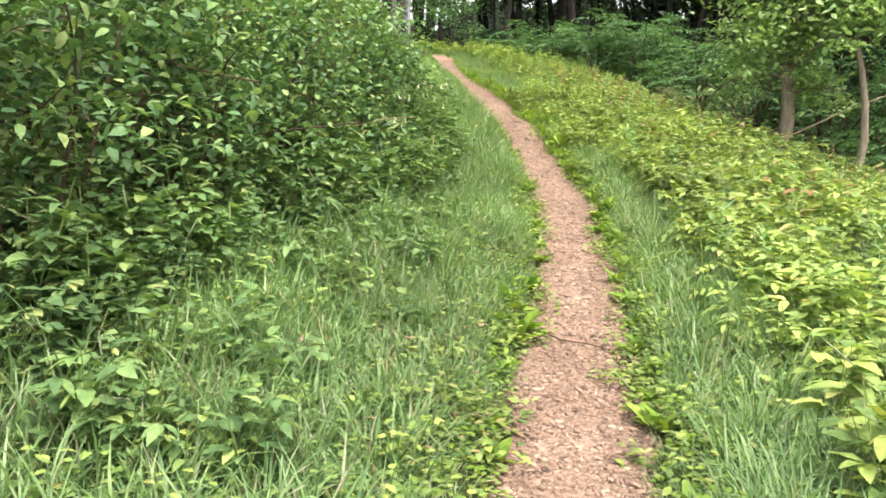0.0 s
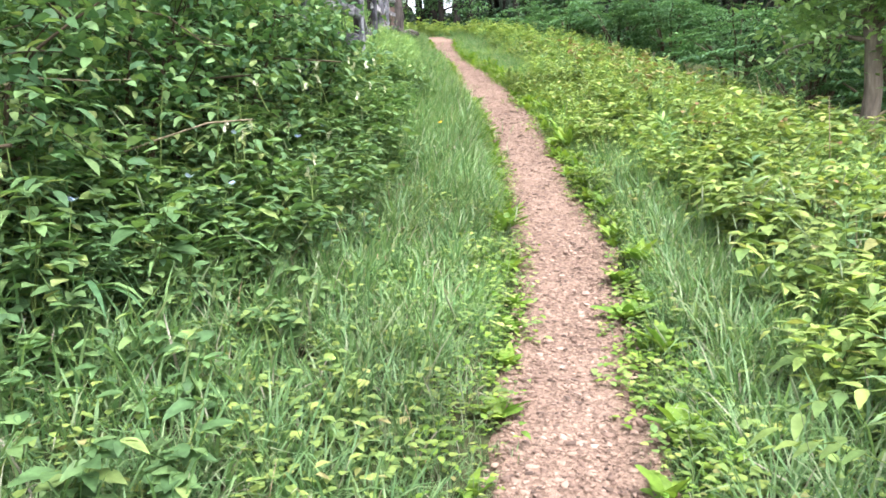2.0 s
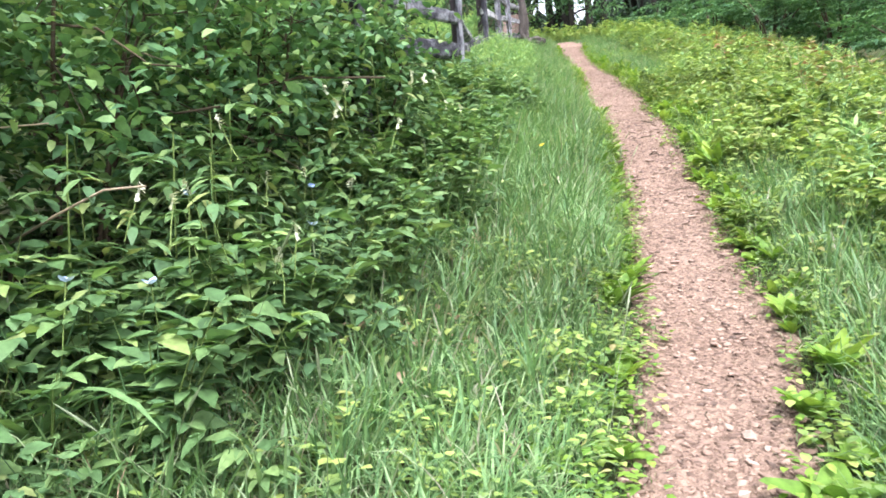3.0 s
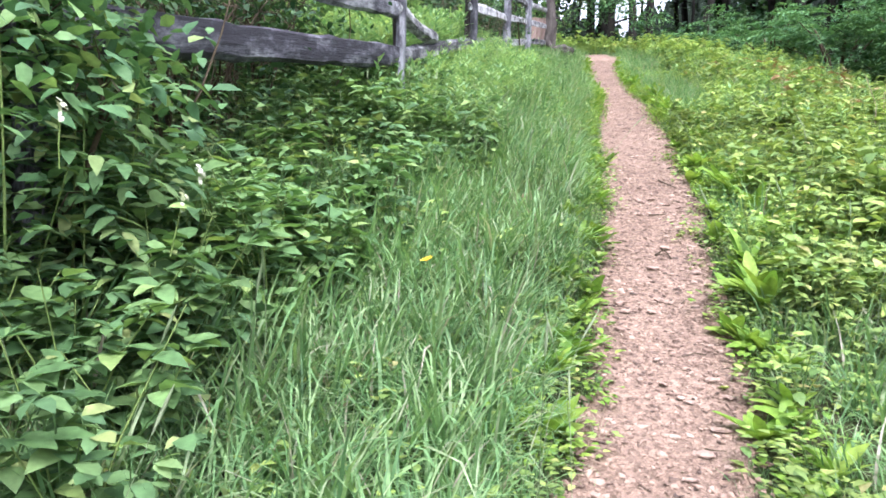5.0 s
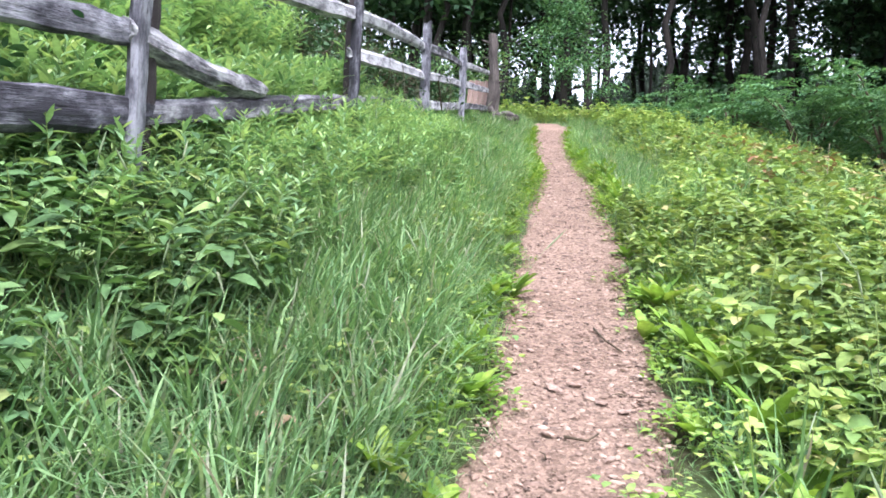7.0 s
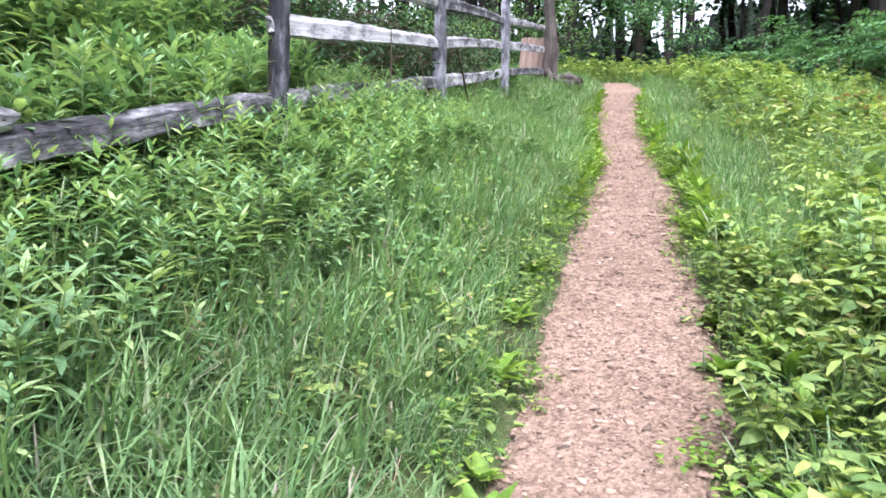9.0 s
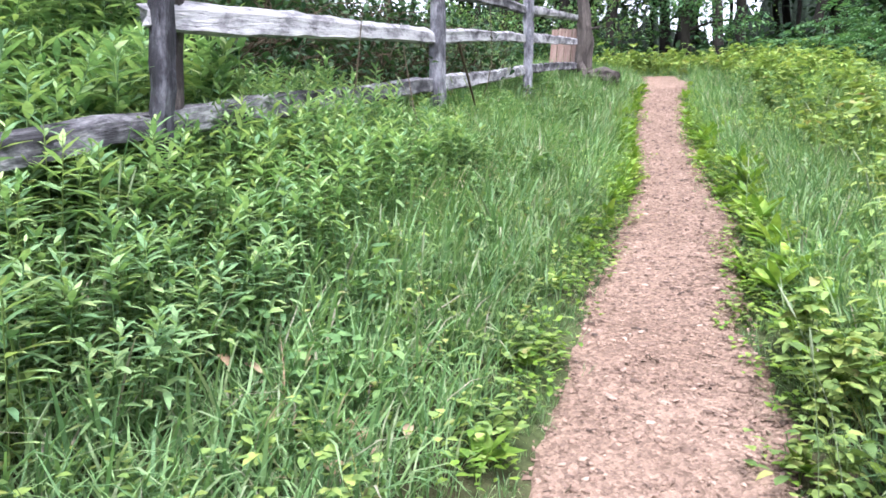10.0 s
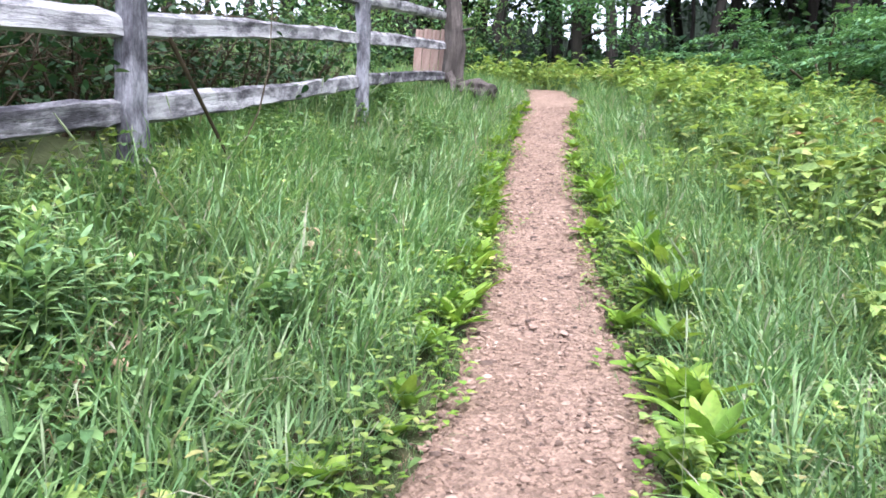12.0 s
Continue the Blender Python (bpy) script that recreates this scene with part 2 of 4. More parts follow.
def trail_w(y):
    return np.interp(y, W_Y, W_W)


def ragged(y, side):
    """How far the worn edge wanders on each side of the trail."""
    p = np.where(np.asarray(side) < 0, 0.0, 2.0)
    return 0.035 * np.sin(2.3 * y + p) + 0.028 * np.sin(5.1 * y + 1.7 * p + 1) + 0.02 * np.sin(11.3 * y + 2.2 * p)


def waves(x, y):
    return 0.5 * np.sin(1.7 * x + 0.9 * y + 0.4) * np.sin(0.6 * x - 1.3 * y) + 0.3 * np.sin(3.1 * x - 2.2 * y + 1.0) * np.sin(2.4 * y + 0.7 * x)


def land(x, y, dip=True):
    """Height of the ground: a trail climbing between a bank and a slope that falls away."""
    x, y = np.asarray(x, float), np.asarray(y, float)
    u = x - trail_x(np.clip(y, -6, 31.5))
    left, right = np.clip(-u - 0.3, 0, None), np.clip(u - 0.25, 0, None)
    steep = np.interp(y, [0, 8, 13, 16, 20, 23, 26, 30, 36], [0.20, 0.30, 0.40, 0.47, 0.44, 0.32, 0.27, 0.12, 0.05])
    bank = steep * np.minimum(left, 1.8) + 0.16 * np.clip(left - 1.8, 0, 6)
    fade = np.interp(y, [26, 36], [1.0, 0.35])
    fall = (0.02 * right + 0.028 * np.minimum(right, 6) ** 2 + 0.33 * np.clip(right - 6, 0, 10)) * fade
    z = trail_z(y) + bank - fall + 0.05 * waves(x, y) * np.clip(np.abs(u) * 0.8, 0, 1)
    if dip:
        z = z - 0.035 * np.clip((trail_w(y) / 2 + 0.16 - np.abs(u)) / 0.06, 0, 1)
    return z


def ground_at(x, y):
    return float(land(x, y))


# ---- mesh helpers ----
def mesh_of(name, V, quads=None, tris=None, material=None, smooth_faces=True):
    """A mesh from arrays of places and faces."""
    me = bpy.data.meshes.new(name)
    q = np.zeros((0, 4), np.int32) if quads is None else np.asarray(quads, np.int32).reshape(-1, 4)
    t = np.zeros((0, 3), np.int32) if tris is None else np.asarray(tris, np.int32).reshape(-1, 3)
    me.vertices.add(len(V))
    me.vertices.foreach_set("co", np.asarray(V, np.float32).ravel())
    me.loops.add(q.size + t.size)
    me.loops.foreach_set("vertex_index", np.concatenate([q.ravel(), t.ravel()]))
    me.polygons.add(len(q) + len(t))
    starts = np.concatenate([np.arange(len(q)) * 4, q.size + np.arange(len(t)) * 3]).astype(np.int32)
    me.polygons.foreach_set("loop_start", starts)
    me.polygons.foreach_set("use_smooth", np.full(len(starts), smooth_faces))
    me.update(calc_edges=True)
    if material:
        me.materials.append(material)
    return me


def part(name, data, parent, label="", m=None):
    ob = new(name, data)
    ob.parent = parent
    if m is not None:
        ob.matrix_basis = m
    if label:
        tagged(ob, label)
    return ob


class Shape:
    """Places, four-sided and three-sided faces gathered into one mesh."""

    def __init__(self):
        self.v, self.q, self.t, self.n = [], [], [], 0

    def add(self, V, quads=None, tris=None):
        if quads is not None and len(quads):
            self.q.append(np.asarray(quads) + self.n)
        if tris is not None and len(tris):
            self.t.append(np.asarray(tris) + self.n)
        self.v.append(np.asarray(V, float))
        self.n += len(V)
        return self

    def arrays(self):
        return (np.concatenate(self.v), np.concatenate(self.q) if self.q else np.zeros((0, 4), int), np.concatenate(self.t) if self.t else np.zeros((0, 3), int))

    def mesh(self, name, material, smooth_faces=True):
        V, q, t = self.arrays()
        return mesh_of(name, V, q, t, material, smooth_faces)


def turned(V, yaw=0.0, pitch=0.0, roll=0.0, at=(0, 0, 0), scale=1.0):
    R = np.array(Euler((roll, -pitch, yaw)).to_matrix())
    return (np.asarray(V) * scale) @ R.T + np.asarray(at)


def leaf_shape(length, width, droop=0.2, fold=0.15, waist=0.45):
    """A folded, drooping leaf along +x, with a rounded outline and a pointed tip."""
    xs = np.array([0.14, 0.38, 0.64, 0.86]) + (waist - 0.45) * 0.6
    ws = np.array([0.66, 1.0, 0.82, 0.38]) * width / 2
    lift = np.array([1.0, 0.6, 1.2, 0.8])
    V = [(0, 0, 0)]
    for x, w, r in zip(xs, ws, lift):
        z = -droop * x**2 * length
        V += [(x * length * 0.98, w, z + fold * w * r), (x * length, 0, z), (x * length * 1.02, -w * 0.94, z + fold * w * (2 - r))]
    V.append((length, 0, -droop * length))
    quads = [(k, k + 1, k + 4, k + 3) for i in (1, 4, 7) for k in (i, i + 1)]
    tris = [(0, 2, 1), (0, 3, 2), (10, 11, 13), (11, 12, 13)]
    return np.array(V), np.array(quads), np.array(tris)


def small_leaf(length, width, droop=0.2, fold=0.2):
    """A leaf with a rounded outline, arched along its length and a little twisted."""
    w, lift = width / 2, 0.06 * length
    V = np.array([(0, 0, 0), (0.26 * length, 0.9 * w, lift - fold * 0.1 * w), (0.28 * length, -0.9 * w, lift), (0.64 * length, 0.8 * w, lift - droop * 0.35 * length), (0.62 * length, -0.8 * w, lift * 0.6 - droop * 0.35 * length), (length, 0, -droop * length)])
    return V, np.array([(1, 2, 4, 3)]), np.array([(0, 2, 1), (3, 4, 5)])


def far_leaf(length, width, droop=0.2, fold=0.2):
    V = np.array([(0, 0, 0), (0.5 * length, width / 2, 0.05 * length), (length, 0, -droop * length), (0.5 * length, -width / 2, 0.05 * length)])
    return V, np.zeros((0, 4), int), np.array([(0, 3, 1), (1, 3, 2)])


def tube(points, radii, sides=5):
    """A bent round stem through points."""
    P, r = np.asarray(points, float), np.asarray(radii, float)
    d = np.gradient(P, axis=0)
    d /= np.linalg.norm(d, axis=1, keepdims=True) + 1e-9
    ref = np.where(np.abs(d[:, 2:3]) > 0.9, [[1.0, 0, 0]], [[0, 0, 1.0]])
    a = np.cross(d, ref)
    a /= np.linalg.norm(a, axis=1, keepdims=True) + 1e-9
    b = np.cross(d, a)
    ang = np.linspace(0, 2 * math.pi, sides, endpoint=False)
    V = (P[:, None] + r[:, None, None] * (np.cos(ang)[None, :, None] * a[:, None] + np.sin(ang)[None, :, None] * b[:, None])).reshape(-1, 3)
    q = [(i * sides + j, i * sides + (j + 1) % sides, (i + 1) * sides + (j + 1) % sides, (i + 1) * sides + j) for i in range(len(P) - 1) for j in range(sides)]
    return V, np.array(q), np.zeros((0, 3), int)


def spread(name, kinds, pos, scale, yaw, material, lean=0.12, which=None):
    """One mesh in which the kinds of plant are set at the places given."""
    sh = Shape()
    which = rng.integers(0, len(kinds), len(pos)) if which is None else which
    for k, (V, q, t) in enumerate(kinds):
        sel = np.nonzero(which == k)[0]
        if not len(sel):
            continue
        c, s = np.cos(yaw[sel])[:, None], np.sin(yaw[sel])[:, None]
        L = V[None] * scale[sel][:, None, None]
        lx, ly = rng.normal(0, lean, (2, len(sel), 1))
        X = c * L[..., 0] - s * L[..., 1] + lx * L[..., 2]
        Y = s * L[..., 0] + c * L[..., 1] + ly * L[..., 2]
        W = np.stack([X, Y, L[..., 2]], -1) + pos[sel][:, None]
        off = (np.arange(len(sel)) * len(V))[:, None, None]
        sh.add(W.reshape(-1, 3), (q[None] + off).reshape(-1, 4) if len(q) else None, (t[None] + off).reshape(-1, 3) if len(t) else None)
    return sh.mesh(name, material)


def joined(pieces):
    sh = Shape()
    for p in pieces:
        sh.add(*p)
    return sh.arrays()


def moved(p, **kw):
    return (turned(p[0], **kw), p[1], p[2])

# ---- ground and trail ----
def axis(fine_from, fine_to, step, reach):
    core = np.arange(fine_from, fine_to + step / 2, step)
    out = step * np.cumsum(1.25 ** np.arange(1, 60))
    out = out[out < reach]
    return np.concatenate([fine_from - out[::-1], core, fine_to + out])


def build_ground():
    xs, ys = axis(-4, 7, 0.14, 600), axis(-2, 34, 0.14, 900)
    X, Y = np.meshgrid(xs, ys)
    Z = land(np.clip(X, -14, 24), np.clip(Y, -10, 90))
    n, m = len(xs), len(ys)
    i = (np.arange(m - 1)[:, None] * n + np.arange(n - 1)[None]).ravel()
    me = mesh_of("ground", np.stack([X, Y, Z], -1).reshape(-1, 3), np.stack([i, i + 1, i + n + 1, i + n], 1), None, SOIL)
    return tagged(new("ground", me), "dark soil and leaf litter of a sloping meadow", "ground", kind="structure")


def build_trail():
    ys = np.arange(-4, 34, 0.05)
    k = np.linspace(-1, 1, 15)
    edge = ragged(ys, -1) + 0.008 * rng.normal(size=len(ys)) + 0.04
    edge2 = ragged(ys, 1) + 0.008 * rng.normal(size=len(ys)) + 0.04
    half = trail_w(ys) / 2
    off = np.where(k[None] < 0, (half + edge)[:, None], (half + edge2)[:, None]) * k[None]
    X = trail_x(ys)[:, None] + off
    Y = np.repeat(ys[:, None], len(k), 1)
    Z = trail_z(Y) - 0.012 * (1 - k[None] ** 2) + 0.008 * waves(X * 9, Y * 9) - 0.03 * (np.abs(k[None]) > 0.99) + 0.004
    n = len(k)
    i = (np.arange(len(ys) - 1)[:, None] * n + np.arange(n - 1)[None]).ravel()
    me = mesh_of("trail", np.stack([X, Y, Z], -1).reshape(-1, 3), np.stack([i, i + 1, i + n + 1, i + n], 1), None, TRAIL)
    return tagged(new("trail", me), "narrow trodden footpath of pinkish tan wood chips", "footpath", kind="structure")


build_ground()
build_trail()

# ---- split-rail fence ----
POSTS = {"a": (-1.02, 9.3, 2.3, 3.9), "b": (-1.135, 12.84, 3.0, 4.72), "e": (-1.475, 16.05, 3.9, 5.5), "f": (-1.87, 19.4, 4.6, 6.2), "g": (-2.24, 22.9, 5.3, 6.93), "h": (-2.43, 26.25, 6.15, 7.7)}
RAILS = {"a": (3.02, 3.40, 3.80), "b": (3.58, 3.94, 4.36), "e": (4.37, 4.80, 5.15), "f": (5.08, 5.48, 5.88), "g": (5.84, 6.25, 6.61), "h": (6.51, 6.92, 7.33)}


def rough_log(length, thick, high, seed, sides=10, cuts=26, taper=0.15, wood=None, ends=(0.62, 0.88)):
    """A hand-split log along +x: flat riven faces, a wandering line, chopped ends."""
    r = np.random.default_rng(seed)
    ang = np.linspace(0, 2 * math.pi, sides, endpoint=False) + r.normal(0, 0.07, sides)
    sect = 1 + 0.10 * r.normal(size=sides)
    xs = np.linspace(0, length, cuts)
    bow = 0.018 * np.outer(np.sin(np.linspace(0, math.pi, cuts)), r.normal(0, 1, 2))
    wob = bow + 0.004 * r.normal(size=(cuts, 2))
    slow = 1 + 0.05 * np.sin(np.linspace(0, r.uniform(4, 9), cuts) + r.random() * 6)
    skin = np.zeros(sides)
    rows = []
    for i, x in enumerate(xs):
        end = min(i, cuts - 1 - i)
        f = ends[end] if end < 2 else 1.0
        f *= slow[i] - taper * (x / length - 0.5)
        skin = 0.8 * skin + 0.028 * r.normal(size=sides)
        sq = 1 / np.maximum(np.abs(np.cos(ang)), np.abs(np.sin(ang))) ** 0.7
        rr = f * (sect + skin) * sq * 0.88
        rows.append(np.stack([np.full(sides, x) + (0.03 * r.normal(size=sides) if end == 0 else 0), wob[i, 0] + thick / 2 * rr * np.cos(ang), wob[i, 1] + high / 2 * rr * np.sin(ang)], 1))
    V = np.concatenate(rows + [[[0.01, 0, 0]], [[length - 0.01, 0, 0]]])
    q = [(i * sides + j, (i + 1) * sides + j, (i + 1) * sides + (j + 1) % sides, i * sides + (j + 1) % sides) for i in range(cuts - 1) for j in range(sides)]
    c0, c1, last = cuts * sides, cuts * sides + 1, (cuts - 1) * sides
    t = [(c0, j, (j + 1) % sides) for j in range(sides)] + [(c1, last + (j + 1) % sides, last + j) for j in range(sides)]
    return mesh_of("log", V, q, t, wood or RAIL, False)


def between(a, b):
    a, b = Vector(a), Vector(b)
    return Matrix.Translation(a) @ (b - a).to_track_quat("X", "Z").to_matrix().to_4x4(), (b - a).length


fence = tagged(new("split_rail_fence"), "weathered grey split-rail timber fence with one fallen rail", "fence")
fence.location = (0, 0, 0)


def fence_post(x, y, z0, z1, seed, wide=0.15, deep=0.14, lean=(0, 0), wood=None, label=""):
    m, length = between((x, y, z0 - 0.3), (x + lean[0], y + lean[1], z1))
    part("post", rough_log(length, deep, wide, seed, 9, 18, 0.06, wood or POST_WOOD, (0.86, 0.97)), fence, label, m)


def fence_rail(a, b, za, zb, seed, high=0.145, thick=0.10, over=0.10, side=0.0, wood=None):
    (xa, ya, *_), (xb, yb, *_) = POSTS[a], POSTS[b]
    d = Vector((xb - xa, yb - ya, zb - za)).normalized() * over
    m, length = between((xa - d.x + side, ya - d.y, za - d.z), (xb + d.x + side, yb + d.y, zb + d.z))
    part("rail", rough_log(length, thick, high, seed, 10, 26, 0.1, wood), fence, "charcoal-stained rail" if wood else "", m)


for n, (key, (x, y, z0, z1)) in enumerate(POSTS.items()):
    if key in "abe":
        # a slim grey post before, an older rotten one close behind
        fence_post(x, y - 0.03, z0, z1, 20 + n, 0.085, 0.10, (0.01, 0.0))
        fence_post(x - 0.085, y + 0.08, z0, z1 - 0.08, 40 + n, 0.13, 0.13, (-0.01, 0.02), OLD_POST, "brown rotten post")
    elif key in "fg":
        fence_post(x, y, z0, z1, 20 + n, 0.15, 0.14, (-0.01, 0.0))
for n, (a, b) in enumerate(zip("abefg", "befgh")):
    for level in range(3):
        if (a, level) == ("b", 1):
            continue
        fence_rail(a, b, RAILS[a][level], RAILS[b][level], 60 + n * 3 + level, (0.19 if a == "a" else 0.14) if level == 0 else 0.14, side=-0.05, wood=DARK_RAIL if a == "a" else None)
m, length = between((-1.15, 12.72, 3.93), (-1.36, 14.25, 4.03))
part("fallen_rail", rough_log(length, 0.10, 0.14, 90, 9, 16), fence, "grey rail fallen at one end onto the lowest rail", m)


# dead standing tree that carries the last rails, its root mass and a board panel behind
def bark_log(name, points, radii, label, seed, parent=None, sides=12):
    r = np.random.default_rng(seed)
    V, q, t = tube(points, radii, sides)
    c = np.repeat(np.asarray(points, float), sides, 0)
    V = c + (V - c) * (1 + 0.13 * r.normal(size=(len(V), 1)))
    me = mesh_of(name, V, q, t, SNAG_BARK, False)
    return part(name, me, parent, label)


snag = tagged(new("dead_tree"), "broken grey dead trunk standing at the fence's end", "tree")
snag.location = (-2.40, 26.35, 6.17)
hs = np.linspace(-0.3, 2.1, 10)
bark_log("trunk", [(0.05 * math.sin(h * 2), 0.04 * math.cos(h), h) for h in hs], [0.26, 0.21, 0.17, 0.145, 0.13, 0.125, 0.12, 0.115, 0.11, 0.08], "", 5, snag)
for k in range(3):
    a = k * 2.1 + 0.9
    bark_log("root", [(0.1 * math.cos(a), 0.1 * math.sin(a), 0.32), (0.3 * math.cos(a), 0.3 * math.sin(a), 0.2), (0.62 * math.cos(a), 0.62 * math.sin(a), -0.2)], [0.08, 0.05, 0.02], "", 30 + k, snag, 8)
for k in range(4):
    z, a = 0.9 + 0.3 * k, 1.3 * k
    bark_log("broken_branch", [(0, 0, z), (0.16 * math.cos(a), 0.16 * math.sin(a), z + 0.08), (0.34 * math.cos(a), 0.34 * math.sin(a), z + 0.1)], [0.035, 0.025, 0.012], "", 50 + k, snag, 6)

def lump(name, label, category, at, size, seed, mat):
    r = np.random.default_rng(seed)
    bm = bmesh.new()
    bmesh.ops.create_icosphere(bm, subdivisions=3, radius=1.0)
    for v in bm.verts:
        v.co *= 1 + 0.35 * noise.noise(v.co * 2.2 + Vector((seed, 0, 0))) + 0.12 * noise.noise(v.co * 7)
    me = bpy.data.meshes.new(name)
    bm.to_mesh(me)
    bm.free()
    me.materials.append(mat)
    ob = tagged(new(name, me), label, category)
    ob.matrix_basis = Matrix.LocRotScale(Vector(at), Euler((0, 0, r.random() * 6)), Vector(size))
    return ob


lump("root_mass", "dark tangled mass of upturned roots and earth", "stump", (-2.06, 26.4, 6.27), (0.34, 0.3, 0.2), 3, SNAG_BARK)
panel = tagged(new("board_panel"), "pinkish tan upright board panel behind the fence", "panel")
panel.matrix_basis = pose(-2.80, 26.55, 6.3, -4, 3, 8)
for k in range(4):
    bm = bmesh.new()
    bmesh.ops.create_cube(bm, size=1.0)
    bmesh.ops.scale(bm, vec=(0.118, 0.025, 1.0 + 0.03 * (k % 2)), verts=bm.verts)
    bmesh.ops.bevel(bm, geom=bm.edges[:], offset=0.006, segments=1, affect="EDGES")
    me = bpy.data.meshes.new("board")
    bm.to_mesh(me)
    bm.free()
    me.materials.append(PANEL)
    part("board", me, panel, "", pose(-0.19 + 0.124 * k, 0.004 * (k % 2), 0.45))
for k in range(2):
    bm = bmesh.new()
    bmesh.ops.create_cube(bm, size=1.0)
    bmesh.ops.scale(bm, vec=(0.5, 0.03, 0.07), verts=bm.verts)
    me = bpy.data.meshes.new("batten")
    bm.to_mesh(me)
    bm.free()
    me.materials.append(PANEL)
    part("batten", me, panel, "", pose(0, 0.032, 0.2 + 0.5 * k))

# ---- where plants stand ----
def sow(n, u0, u1, y0, y1, keep=None, power=1.0):
    """Random places between two distances from the trail's middle, with the ground's height."""
    y = y0 + (y1 - y0) * rng.random(n) ** power
    u = u0 + (u1 - u0) * rng.random(n)
    ok = np.abs(u) > trail_w(y) / 2 + ragged(y, u) - 0.07 + 0.12 * rng.random(n)
    if keep is not None:
        ok &= keep(u, y)
    u, y = u[ok], y[ok]
    x = trail_x(y) + u
    return np.stack([x, y, land(x, y)], 1), u


def blade(length, width, bend, yaw, base, segs=3):
    t = np.linspace(0, 1, segs + 1)
    ang = bend * t
    x = np.concatenate([[0], np.cumsum(np.sin(ang[1:]) * length / segs)])
    z = np.concatenate([[0], np.cumsum(np.cos(ang[1:]) * length / segs)])
    w = width / 2 * np.array([0.8, 1.0, 0.7, 0.0])[:segs] if segs == 3 else width / 2 * np.array([1.0, 0.75])
    V = []
    for i in range(segs):
        V += [(x[i], w[i], z[i]), (x[i], -w[i], z[i])]
    V.append((x[-1], 0, z[-1]))
    q = [(2 * i, 2 * i + 1, 2 * i + 3, 2 * i + 2) for i in range(segs - 1)]
    V = turned(np.array(V), yaw) + np.array([*base, 0])
    return V, np.array(q).reshape(-1, 4), np.array([(2 * segs - 2, 2 * segs - 1, 2 * segs)])


def grass_tuft(n, tall, radius, segs=3, width=0.0055, curl=1.1):
    out = []
    for _ in range(n):
        r, a = radius * math.sqrt(rng.random()), rng.random() * 6.283
        out.append(blade(tall * rng.uniform(0.5, 1.15), width * rng.uniform(0.7, 1.3), rng.uniform(0.2, 1.0) * curl * 1.6, a + rng.normal(0, 0.7), (r * math.cos(a), r * math.sin(a)), segs))
    return joined(out)


def grass(name, label, kinds, n, area, size, keep=None, material=GRASS, power=1.0):
    pos, u = sow(n, *area, keep=keep, power=power)
    trodden = np.clip((np.abs(u) - trail_w(pos[:, 1]) / 2 + 0.1) / 0.45, 0.35, 1.0)
    me = spread(name, kinds, pos, trodden * (size[0] + (size[1] - size[0]) * rng.random(len(pos))), rng.random(len(pos)) * 6.283, material)
    return tagged(new(name, me), label, "grass", kind="stuff")


def clumps(freq, cut, phase=0.0):
    return lambda u, y: np.sin(freq * y + 2.1 * u + phase) * np.sin(0.7 * freq * u - 1.3 * y + phase) + 0.4 * rng.normal(size=len(u)) > cut


LAWN = [grass_tuft(8, rng.uniform(0.18, 0.27), 0.06, 3, 0.009, 1.35) for _ in range(9)]
FAR_LAWN = [grass_tuft(8, 0.24, 0.09, 2, 0.011) for _ in range(6)]
TALL = [grass_tuft(20, rng.uniform(0.34, 0.46), 0.07, 3, 0.0095, 1.45) for _ in range(6)]
grass("meadow_grass", "fresh green meadow grass along the footpath", LAWN, 7600, (-2.4, -0.2, 1.2, 11), (0.5, 1.3))
grass("meadow_grass", "fresh green meadow grass along the footpath", LAWN, 7000, (-2.0, -0.2, 11, 21.5), (0.5, 1.35))
grass("meadow_grass", "fresh green meadow grass along the footpath", LAWN, 7600, (0.2, 1.9, 1.2, 22), (0.5, 1.4))
grass("distant_grass", "soft green grass on the rising slope", FAR_LAWN, 6500, (-2.6, 3.0, 20, 33), (0.8, 1.5))
grass("distant_grass", "green grass of the falling slope", FAR_LAWN, 5000, (1.6, 6.5, 0.5, 30), (1.0, 2.2))
grass("outer_grass", "rough grass of the wider hillside", FAR_LAWN, 2600, (-14, 13, -9, 34), (1.6, 3.6), lambda u, y: (np.abs(u) > 4.5) | (y < 1.5))
grass("distant_grass", "bright green grass beyond the fence", FAR_LAWN, 4800, (-9.0, -3.4, 9, 36), (1.0, 2.6))
grass("tall_grass", "long arching grass blades in loose clumps", TALL, 850, (-2.3, 2.4, 1.5, 20), (0.6, 1.15), clumps(1.3, 0.1, 4))
grass("tall_grass", "long arching grass below the fence", TALL, 620, (-1.6, -0.4, 8.6, 14.2), (0.7, 1.2))
grass("tall_grass", "long bright grass in thick clumps on the bank", TALL, 420, (-1.5, -0.4, 14.2, 22.5), (0.6, 1.05), clumps(1.1, -0.2, 1))
grass("tall_grass", "long grass beside the foot of the hedge", TALL, 330, (-1.7, -0.35, 1.6, 7.5), (0.45, 0.85))
grass("tall_grass", "long arching grass at the slope's side of the path", TALL, 420, (0.3, 1.3, 1.6, 24), (0.5, 0.95), lambda u, y: (y < 11) | (y > 17.5))
grass("tall_grass", "long fresh grass bordering the lower path", TALL, 240, (0.32, 1.3, 1.6, 8.5), (0.55, 0.95))
grass("tall_grass", "long pale arching grass on the shoulder of the slope", TALL, 420, (0.6, 2.3, 16.8, 25), (0.55, 1.0))
